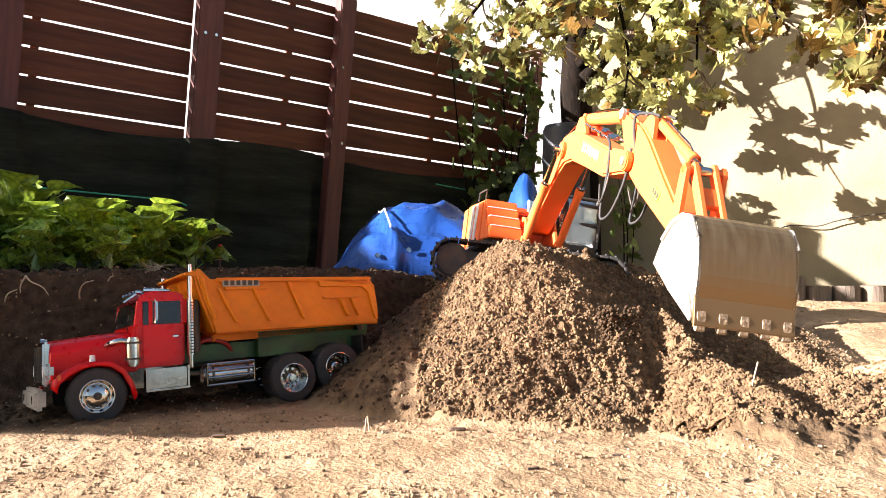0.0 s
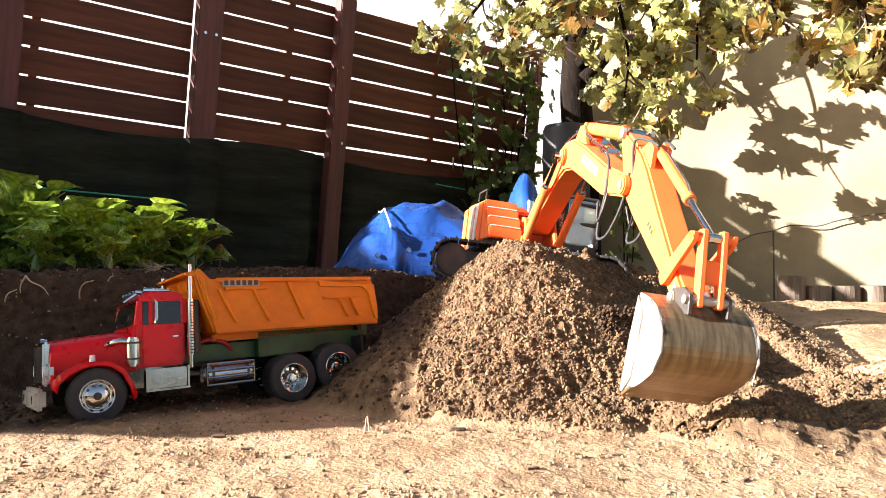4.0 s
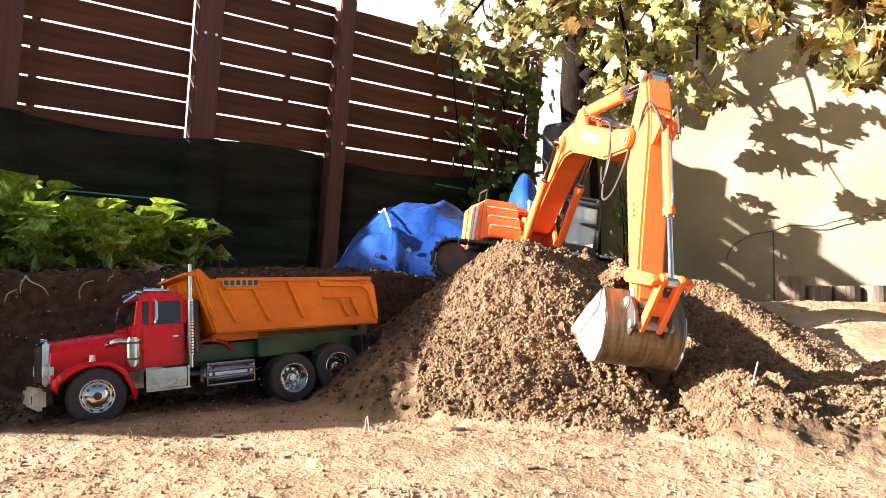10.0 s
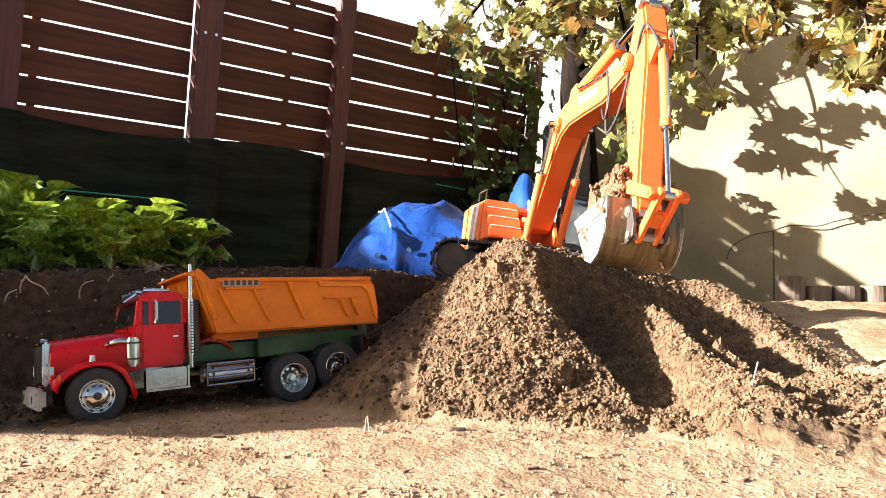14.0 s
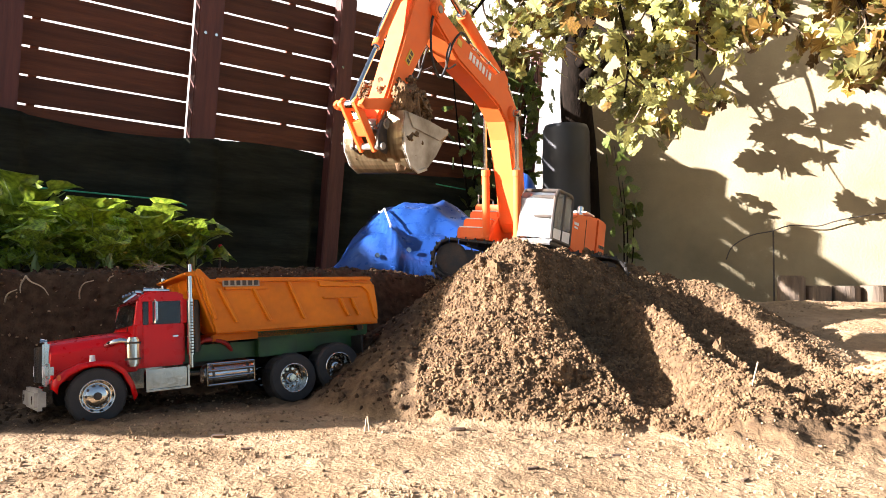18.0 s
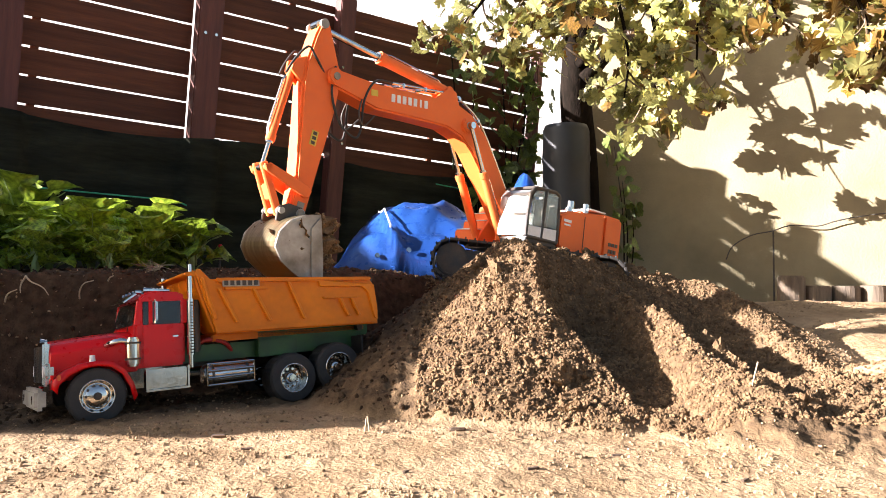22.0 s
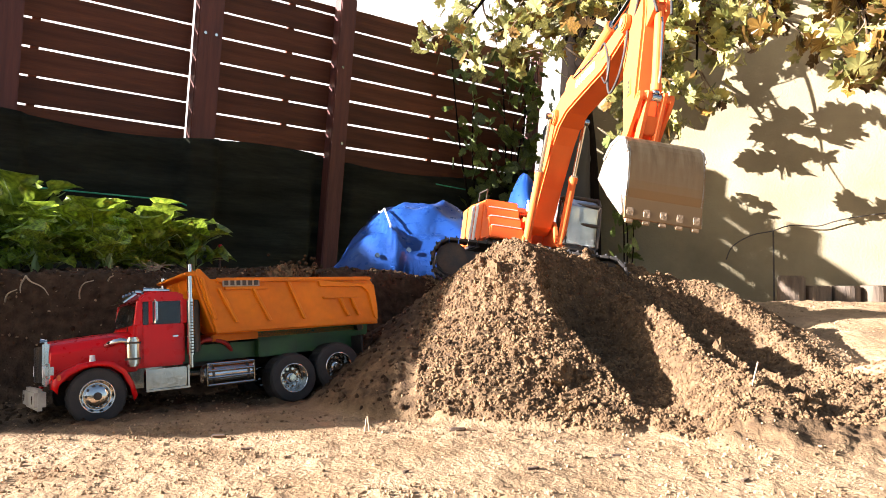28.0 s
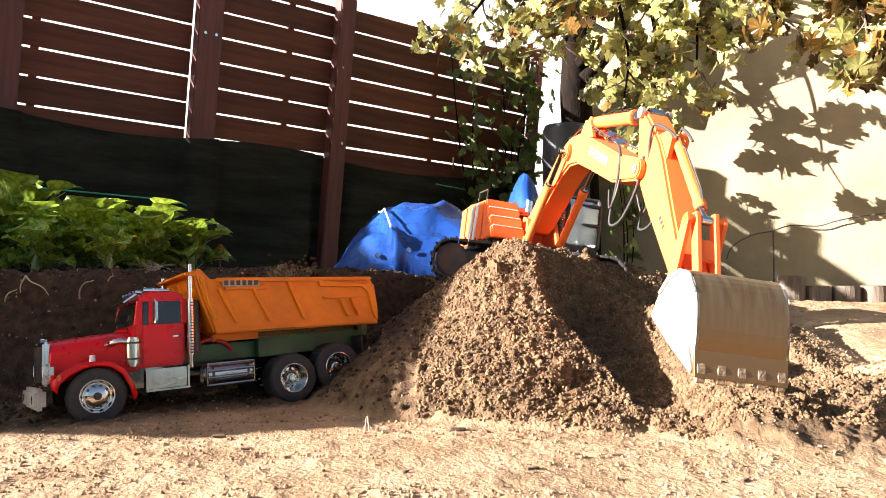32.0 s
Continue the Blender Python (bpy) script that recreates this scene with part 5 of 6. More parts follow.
def arm_poses(t):
    """Poses of all moving parts in the excavator's space."""
    swing, bo, st, bk = angles(t)
    S = Matrix.Rotation(swing, 4, "Z")

    def at(p, a, y=0.0):
        return S @ Matrix.Translation((p[0], y, p[1])) @ Matrix.Rotation(-a, 4, "Y")
    foot = Vector((FOOT, 0))
    pin = foot + turn((BOOM, 0), bo)
    rock = pin + turn((ROCK, 0), st)
    tip = pin + turn((TIP, 0), st)
    ear = tip + turn((EAR * math.cos(EAR_A), EAR * math.sin(EAR_A)), bk)
    d = ear - rock
    L = min(max(d.length, abs(KLEN - LINK_) + 1e-4), KLEN + LINK_ - 1e-4)
    a = math.acos((KLEN ** 2 + L ** 2 - LINK_ ** 2) / (2 * KLEN * L))
    base = math.atan2(d.y, d.x)
    knee = rock + turn((KLEN, 0), base + a)
    out = {"house": S, "boom": at(foot, bo), "stick": at(pin, st), "bucket": at(tip, bk),
           "rocker": at(rock, math.atan2(knee.y - rock.y, knee.x - rock.x)), "link": at(knee, math.atan2(ear.y - knee.y, ear.x - knee.x))}

    def ram(key, p, q, y=0.0):
        w = math.atan2(q.y - p.y, q.x - p.x)
        out[key] = at(p, w, y)
        out[key + "_rod"] = at(q, w + math.pi, y)
    hook = foot + turn((0.229, 0.112), bo)
    for key, y in (("lift_l", BW + 0.013), ("lift_r", -BW - 0.013)):
        ram(key, Vector((0.128, -0.038)), hook, y)
    ram("arm", foot + turn((0.296, 0.158), bo), pin + turn((-0.085, 0.047), st))
    ram("bkt", pin + turn((0.012, 0.074), st), knee)
    return out


STEPS = [i * 0.2 for i in range(161)]


def load_poses(t):
    """Where the scooped soil rides: on the bucket's open side."""
    return EXC @ arm_poses(t)["bucket"]


def motions():
    rows = {k: [] for k in MOVING}
    for t in STEPS:
        for k, m in arm_poses(t).items():
            rows[k].append((t, m))
    for k, r in rows.items():
        walk(MOVING[k], r)
    for ob, r in LOADS:
        walk(ob, r)


LOADS = []


# ---- leaves ----
# lighter than the trunk's bark: the twigs' sunlight is put into the colour
M_twig = mat("sunlit_twig_bark", (0.24, 0.17, 0.10), (0.10, 0.065, 0.035), 30, 0.8)
M_maple = leafy("maple_leaf", (0.42, 0.38, 0.12), (0.10, 0.105, 0.026), 9, rand=0.55, island=0.55, through=0.22)
M_maple_y = leafy("yellowing_maple_leaf", (0.38, 0.21, 0.035), (0.13, 0.062, 0.015), 9, rand=0.55, island=0.55, through=0.22)
M_vine = leafy("vine_leaf", (0.17, 0.21, 0.04), (0.06, 0.09, 0.02), 9, rand=0.4, island=0.4, through=0.35)
M_kale = leafy("cabbage_leaf", (0.40, 0.52, 0.050), (0.12, 0.18, 0.018), 14, rand=0.5, through=0.35, rough=0.42)
M_rib = mat("pale_leaf_stalk", (0.34, 0.42, 0.16), (0.25, 0.34, 0.11), 20, 0.5)
M_root = mat("pale_dry_root", (0.42, 0.33, 0.21), (0.3, 0.22, 0.14), 30, 0.8, bump=0.3)
M_barrel = mat("dark_grey_barrel_plastic", (0.03, 0.031, 0.033), (0.02, 0.021, 0.023), 6, 0.55, fine=0.15)
M_tarp = mat("blue_tarpaulin", (0.03, 0.115, 0.42), (0.02, 0.08, 0.33), 5, 0.3, bump=0.35, bscale=35, fine=0.12, coat=0.15)


def lobed_leaf(name, lobes, seed, material, lift=0.12):
    """A lobed leaf one unit wide, slightly cupped, on a short stalk."""
    rng = random.Random(seed)
    bm = bmesh.new()
    ring = []
    n = 26
    for k in range(n):
        a = -math.pi / 2 + 0.25 + (math.tau - 0.5) * k / (n - 1)
        w = 0.5 + 0.5 * math.cos((a - math.pi / 2) * lobes)
        r = (0.36 + 0.16 * w + 0.05 * math.cos((a - math.pi / 2) * lobes * 3)) * (1.0 + 0.12 * math.sin(a)) * rng.uniform(0.9, 1.1)
        x, y = r * math.cos(a), r * math.sin(a) + 0.12
        ring.append(bm.verts.new((x, y, lift * (x * x * 1.8 + y * y) * rng.uniform(0.4, 1.6) - 0.04 * abs(y))))
    c = bm.verts.new((0, 0.05, 0.0))
    for u, v in zip(ring, ring[1:]):
        bm.faces.new((c, u, v))
    s = [bm.verts.new(p) for p in ((-0.012, -0.12, 0), (0.012, -0.12, 0), (0.010, -0.5, 0.05), (-0.010, -0.5, 0.05))]
    bm.faces.new(s)
    bmesh.ops.recalc_face_normals(bm, faces=bm.faces)
    me = bpy.data.meshes.new(name)
    bm.to_mesh(me)
    bm.free()
    me.materials.append(material)
    for p in me.polygons:
        p.use_smooth = True
    return me


def turned(rng, p, size, droop=0.9):
    """A hanging, randomly turned leaf pose at p."""
    return Matrix.Translation(p) @ Euler((rng.gauss(droop, 0.55), rng.gauss(0, 0.5), rng.uniform(0, math.tau))).to_matrix().to_4x4() @ Matrix.Diagonal((size, size, size, 1))


def joined(name, items, material, parent, label):
    """Many posed leaf meshes as one mesh."""
    vs, fs, off = [], [], 0
    for me, m in items:
        for v in me.vertices:
            vs.append((m @ v.co)[:])
        for p in me.polygons:
            fs.append([i + off for i in p.vertices])
        off += len(me.vertices)
    me = bpy.data.meshes.new(name)
    me.from_pydata(vs, [], fs)
    me.materials.append(material)
    ob = new(name, me)
    ob.parent = parent
    return tagged(ob, label, kind="stuff")


def build_tree():
    rng = random.Random(21)
    base = Vector((0.738, 4.0, 0.04))
    t = root("maple_tree", Matrix.Translation(base), "maple tree with dark trunk and sunlit yellow-green autumn leaves", "tree")

    def rel(p):
        return Vector(p) - base
    part("trunk", tube(curve([rel(p) for p in ((0.790, 4.28, -0.07), (0.785, 4.28, 0.42), (0.765, 4.24, 0.82), (0.722, 4.14, 1.10), (0.715, 4.06, 1.30), (0.73, 3.98, 1.64), (0.772, 3.98, 2.5))], 6), 0.100, 16, 0.072), M_bark, t, "dark rough bark trunk", smooth=True)
    for pts in (((0.74, 3.98, 1.28), (0.66, 3.96, 1.42), (0.60, 3.94, 1.52), (0.52, 3.9, 1.70)),
                ((0.74, 3.98, 1.20), (0.86, 3.97, 1.34), (0.92, 3.95, 1.46), (1.02, 3.92, 1.70))):
        part("limb", tube(curve([rel(p) for p in pts], 6), 0.042, 10, 0.022), M_bark, t, "dark rough limb", smooth=True)
    # each branch: its line, leaf count, spread of the spray, leaf size and share of yellow leaves
    lines = [
        ([(0.74, 3.98, 1.90), (0.55, 3.30, 1.75), (0.40, 2.95, 1.38), (0.30, 2.82, 1.15), (0.20, 2.8, 1.08)], 200, (0.11, 0.10, 0.07), 0.055, 0.3),
        ([(0.74, 3.98, 1.90), (0.40, 3.30, 1.70), (0.20, 2.98, 1.32), (0.08, 2.9, 1.14), (0.02, 2.9, 1.06)], 200, (0.07, 0.09, 0.05), 0.046, 0.2),
        ([(0.74, 3.98, 1.90), (0.60, 3.25, 1.72), (0.50, 2.9, 1.35), (0.46, 2.78, 1.08), (0.42, 2.75, 0.98)], 160, (0.10, 0.10, 0.06), 0.055, 0.35),
        ([(0.74, 3.98, 1.95), (0.80, 3.25, 1.75), (0.78, 2.95, 1.35), (0.80, 2.84, 1.02), (0.77, 2.8, 0.82)], 330, (0.085, 0.09, 0.09), 0.058, 0.12),
        ([(0.74, 3.98, 1.95), (0.70, 3.20, 1.72), (0.66, 2.92, 1.32), (0.69, 2.84, 1.02), (0.67, 2.82, 0.84)], 170, (0.07, 0.09, 0.07), 0.055, 0.12),
        ([(0.76, 3.98, 2.00), (0.95, 3.25, 1.80), (0.93, 2.92, 1.42), (0.94, 2.82, 1.12), (0.93, 2.8, 0.92)], 240, (0.085, 0.09, 0.08), 0.058, 0.2),
        ([(0.78, 3.97, 2.05), (1.05, 3.20, 1.85), (1.12, 2.86, 1.42), (1.18, 2.76, 1.20), (1.22, 2.75, 1.08)], 280, (0.14, 0.10, 0.06), 0.062, 0.45),
        ([(0.78, 3.97, 2.05), (1.25, 3.20, 1.85), (1.42, 2.82, 1.40), (1.48, 2.68, 1.12), (1.50, 2.64, 0.90)], 330, (0.10, 0.08, 0.10), 0.070, 0.55),
        ([(0.78, 3.97, 2.05), (1.40, 3.20, 1.85), (1.62, 2.80, 1.38), (1.66, 2.66, 1.08)], 200, (0.09, 0.08, 0.085), 0.070, 0.5),
        ([(0.76, 3.97, 1.70), (0.92, 3.80, 1.72), (1.02, 3.70, 1.52), (1.05, 3.66, 1.22), (1.02, 3.64, 1.02)], 75, (0.11, 0.07, 0.13), 0.10, 0.15),
        ([(0.76, 3.97, 1.60), (0.66, 3.78, 1.62), (0.60, 3.68, 1.48), (0.66, 3.64, 1.30)], 60, (0.15, 0.08, 0.10), 0.095, 0.3),
        ([(0.76, 3.97, 1.50), (0.88, 3.84, 1.36), (0.94, 3.76, 1.12), (0.92, 3.74, 0.96)], 44, (0.07, 0.05, 0.10), 0.10, 0.15),
        ([(0.77, 3.97, 2.2), (0.50, 3.9, 2.35), (0.20, 3.85, 2.3), (-0.1, 3.8, 2.1)], 150, (0.2, 0.16, 0.15), 0.09, 0.3),
        ([(0.77, 3.97, 2.2), (1.1, 3.5, 2.4), (1.6, 3.2, 2.3), (2.0, 3.0, 2.0)], 120, (0.2, 0.14, 0.15), 0.09, 0.4),
    ]
    green = [lobed_leaf("maple_leaf_mesh", 5, s, M_maple) for s in (1, 2, 3)]
    yellow = [lobed_leaf("maple_leaf_mesh", 5, s, M_maple_y) for s in (4, 5)]
    single, rest = [], []
    for ln, cnt, spread, size, warmth in lines:
        pts = curve([rel(p) for p in ln], 6)
        br = part("branch", tube(pts, 0.013, 8, 0.003), M_bark, t, smooth=True)
        # leaves sit in clumps at the ends of side twigs
        nodes = []
        for _ in range(max(6, cnt // 11)):
            k = rng.randrange(int(len(pts) * 0.45), len(pts))
            q = pts[k] + Vector([max(-1.6, min(1.6, rng.gauss(0, 1))) * w for w in spread])
            nodes.append(q)
            part("twig", tube(curve([pts[max(k - 2, 0)], (pts[k] + q) / 2 + Vector((0, 0, 0.02)), q], 4), 0.0042, 5, 0.0018), M_twig, br)
        for _ in range(cnt):
            p = rng.choice(nodes) + Vector((rng.gauss(0, 0.028), rng.gauss(0, 0.03), rng.gauss(-0.012, 0.028)))
            me = rng.choice(yellow if rng.random() < warmth else green)
            m = turned(rng, p, size * rng.uniform(0.55, 1.3))
            near = p.z + base.z < 1.2 and p.y + base.y < 3.05
            (single if near and len(single) < 290 and rng.random() < 0.5 else rest).append((me, m))
    for me, m in single:
        ob = new("leaf", me)
        ob.parent = t
        ob.matrix_local = m
    joined("crown", [i for i in rest if i[0] in green], M_maple, t, "mass of green maple leaves")
    joined("crown", [i for i in rest if i[0] in yellow], M_maple_y, t, "mass of yellow maple leaves")


build_tree()


def build_vine():
    rng = random.Random(31)
    v = root("climbing_vine", FENCE @ Matrix.Translation((1.1, -0.05, -1.3)), "green climbing vine growing up the fence end", "vine")
    meshes = [lobed_leaf("vine_leaf_mesh", 3, s, M_vine) for s in (11, 12)]
    for a0, a1, top, cnt in ((1.0, 0.80, 1.22, 40), (1.12, 0.98, 1.25, 40), (1.16, 1.18, 1.28, 42), (1.05, 1.12, 0.9, 34), (0.95, 0.98, 0.62, 16), (1.2, 1.24, 1.15, 34), (1.0, 0.62, 1.26, 24)):
        pts = curve([(a0 - 1.1, -0.02, 0.0), ((a0 + a1) / 2 - 1.1 + rng.uniform(-0.06, 0.06), -0.05, top * 0.5), (a1 - 1.1, -0.05, top)], 8)
        part("stem", tube(pts, 0.007, 6, 0.003), M_bark, v)
        for _ in range(cnt):
            p = rng.choice(pts[5:]) + Vector((rng.gauss(0, 0.06), rng.uniform(-0.09, 0.0), rng.gauss(0, 0.05)))
            ob = new("leaf", rng.choice(meshes))
            ob.parent = v
            ob.matrix_local = turned(rng, p, rng.uniform(0.055, 0.10), 1.1)
    # a second, thinner plant at the foot of the trunk
    w = root("trunk_creeper", Matrix.Translation((0.90, 3.84, 0.03)), "thin creeper with sparse olive leaves beside the trunk", "vine")
    for dx, top in ((0.0, 0.62), (0.05, 0.48), (-0.04, 0.8)):
        pts = curve([(0, 0, -0.05), (dx * 0.5 + 0.02, -0.02, top * 0.5), (dx, 0.0, top)], 8)
        part("stem", tube(pts, 0.005, 6, 0.002), M_bark, w)
        for _ in range(17):
            ob = new("leaf", rng.choice(meshes))
            ob.parent = w
            ob.matrix_local = turned(rng, rng.choice(pts[4:]) + Vector((rng.gauss(0, 0.035), rng.uniform(-0.05, 0.03), rng.gauss(0, 0.03))), rng.uniform(0.05, 0.085), 1.1)


build_vine()


def cabbage_leaf(name, seed):
    """A large crinkled leaf, one unit long, with stalk and rib."""
    rng = random.Random(seed)
    bm = bmesh.new()
    nu, nv = 12, 8
    g = []
    ph = rng.uniform(0, 6)
    for i in range(nu + 1):
        u = i / nu
        w = 0.40 * math.sin(math.pi * min(1, 0.06 + u * 0.90)) ** 0.5 * (0.65 + 0.5 * u)
        if u > 0.93:
            w *= 0.62
        row = []
        for j in range(nv + 1):
            s = j / nv * 2 - 1
            ww = w * (1 + 0.13 * math.sin(11 * u + ph + 3 * s) + 0.06 * math.sin(27 * u + ph))
            z = -0.55 * (u - 0.25) ** 2 + 0.10 * abs(s) ** 1.5 * w * 4 + 0.11 * math.sin(15 * u + ph + s) * s * s + 0.05 * math.sin(26 * u - ph) * abs(s) ** 3 + 0.035 * noise.noise((u * 6, s * 4, seed))
            row.append(bm.verts.new((0.30 + u * 0.70, s * ww, z)))
        g.append(row)
    for i in range(nu):
        for j in range(nv):
            bm.faces.new((g[i][j], g[i + 1][j], g[i + 1][j + 1], g[i][j + 1]))
    blade_faces = len(bm.faces)
    rib = tube([(0, 0, -0.14), (0.18, 0, -0.03), (0.36, 0, 0.0 - 0.01), (0.6, 0, -0.07), (0.85, 0, -0.2)], 0.02, 6, 0.006)
    merge(bm, rib)
    bm.faces.ensure_lookup_table()
    for k, f in enumerate(bm.faces):
        f.material_index = 0 if k < blade_faces else 1
        f.smooth = True
    me = bpy.data.meshes.new(name)
    bm.to_mesh(me)
    bm.free()
    me.materials.append(M_kale)
    me.materials.append(M_rib)
    return me


def build_cabbages():
    rng = random.Random(41)
    meshes = [cabbage_leaf("cabbage_leaf_mesh", s) for s in (1, 2, 3, 4)]
    spots = [(-1.10, 1.80, 0.13, 15), (-0.99, 1.68, 0.115, 15), (-0.86, 1.80, 0.125, 16), (-0.74, 1.75, 0.12, 16), (-0.63, 1.80, 0.12, 15), (-1.02, 1.95, 0.19, 12), (-0.80, 1.95, 0.14, 15), (-0.56, 1.90, 0.11, 13), (-0.69, 1.92, 0.13, 14), (-1.15, 1.62, 0.12, 13), (-0.92, 1.58, 0.09, 12), (-0.80, 1.62, 0.085, 12), (-0.66, 1.66, 0.08, 12), (-1.02, 1.56, 0.09, 12), (-1.2, 1.9, 0.15, 13)]
    for x, y, size, n in spots:
        x -= 0.065
        z = height(x, y)
        c = root("cabbage_plant", Matrix.Translation((x, y, z - 0.005)), "leafy green cabbage plant growing on the soil bank", "plant", "vegetable bed")
        part("stem", tube([(0, 0, -0.03), (0.004, 0, size * 0.3), (0.0, 0.004, size * 0.62)], 0.009, 7, 0.006), M_rib, c)
        for k in range(n):
            up = k / n
            a = k * 2.4 + rng.uniform(-0.3, 0.3)
            tilt = -(0.42 + 0.90 * up) + rng.uniform(-0.15, 0.15)
            L = size * rng.uniform(0.75, 1.1)
            ob = new("leaf", rng.choice(meshes))
            ob.parent = c
            ob.matrix_local = Matrix.Translation((0, 0, size * (0.15 + 0.45 * up))) @ Matrix.Rotation(a, 4, "Z") @ Matrix.Rotation(tilt, 4, "Y") @ Matrix.Rotation(rng.uniform(-0.4, 0.4), 4, "X") @ Matrix.Diagonal((L, L, L, 1))


build_cabbages()


def build_tarp():
    bm = bmesh.new()
    n, m = 64, 40
    x0, x1, y0, y1 = -0.38, 0.40, 2.12, 2.86
    rng = random.Random(3)
    folds = [(rng.uniform(x0, x1), rng.uniform(y0, y1), rng.uniform(0, math.pi), rng.uniform(0.02, 0.06)) for _ in range(22)]
    g = []
    for j in range(m + 1):
        row = []
        for i in range(n + 1):
            u, v = i / n, j / m
            x, y = x0 + (x1 - x0) * u, y0 + (y1 - y0) * v
            dome = float(np.interp(x, (-0.36, -0.32, -0.27, -0.20, -0.12, -0.04, 0.03, 0.08, 0.16, 0.26), (0.0, 0.05, 0.125, 0.20, 0.238, 0.230, 0.208, 0.185, 0.12, 0.05)))
            ridge = dome + 0.30 * math.exp(-((x - 0.28) / 0.075) ** 2) * max(0, min(1, (y - 2.35) / 0.2))
            edge = min(1, u / 0.05) * min(1, (1 - u) / 0.1)
            front = min(1, v / 0.34) ** 0.6
            backs = min(1, (1 - v) / 0.3)
            z = ridge * edge ** 0.6 * front * backs
            for fx, fy, fa, fw in folds:
                d = (x - fx) * math.sin(fa) - (y - fy) * math.cos(fa)
                l = (x - fx) * math.cos(fa) + (y - fy) * math.sin(fa)
                z += 0.026 * max(0, 1 - abs(d) / fw) * math.exp(-(l / 0.16) ** 2) * min(1, z * 12)
            z += 0.012 * noise.noise((x * 9, y * 9, 2.0)) + 0.006 * noise.noise((x * 25, y * 25, 5.0))
            row.append(bm.verts.new((x + 0.02 * noise.noise((x * 4, y * 4, 7)) , y, 0.172 + max(-0.004, z) + 0.006)))
        g.append(row)
    for j in range(m):
        for i in range(n):
            bm.faces.new((g[j][i], g[j][i + 1], g[j + 1][i + 1], g[j + 1][i]))
    verts = [(v.co.copy()) for v in bm.verts]
    bmesh.ops.solidify(bm, geom=bm.faces[:], thickness=0.002)
    t = link("tarpaulin", bm, M_tarp, smooth=True)
    tagged(t, "crumpled bright blue tarpaulin heaped over covered goods", "tarpaulin")

    def lie(x, y):
        i, j = round((x - x0) / (x1 - x0) * n), round((y - y0) / (y1 - y0) * m)
        return verts[j * (n + 1) + i] + Vector((0, -0.004, 0.005))
    # one thin white strip laid along the tarpaulin's folds
    for pts in ([(-0.20, 2.38), (-0.19, 2.33), (-0.175, 2.28), (-0.150, 2.22), (-0.145, 2.19)],):
        part("rope", tube([lie(*p) for p in pts], 0.003, 6), M_white, t, "short thin white strip lying on the tarpaulin")
    for p in ((-0.19, 2.135), (-0.10, 2.13)):
        part("eyelet", rod(lie(*p), lie(*p) + Vector((0.003, -0.004, 0.002)), 0.007, 10), M_chrome, t, "bright metal eyelet")


build_tarp()


def build_barrel():
    prof = [(0.0, 0.88), (0.07, 0.895), (0.118, 0.885), (0.13, 0.86), (0.132, 0.75), (0.137, 0.72), (0.132, 0.69), (0.134, 0.4), (0.138, 0.38), (0.133, 0.36), (0.125, 0.0), (0.0, 0.0)]
    bm = bmesh.new()
    n = 36
    rings = [[bm.verts.new((r * math.cos(k * math.tau / n), r * math.sin(k * math.tau / n), z)) for k in range(n)] for r, z in prof[1:-1]]
    for u, v in zip(rings, rings[1:]):
        for k in range(n):
            bm.faces.new((u[k], u[(k + 1) % n], v[(k + 1) % n], v[k]))
    bm.faces.new(rings[0])
    bm.faces.new(rings[-1][::-1])
    bmesh.ops.recalc_face_normals(bm, faces=bm.faces)
    b = link("rain_barrel", bm, M_barrel, smooth=True)
    b.location = (0.652, 4.05, 0.03)
    b.scale = (0.94, 0.94, 1.06)
    tagged(b, "tall dark grey plastic rain barrel beside the tree", "barrel")


build_barrel()


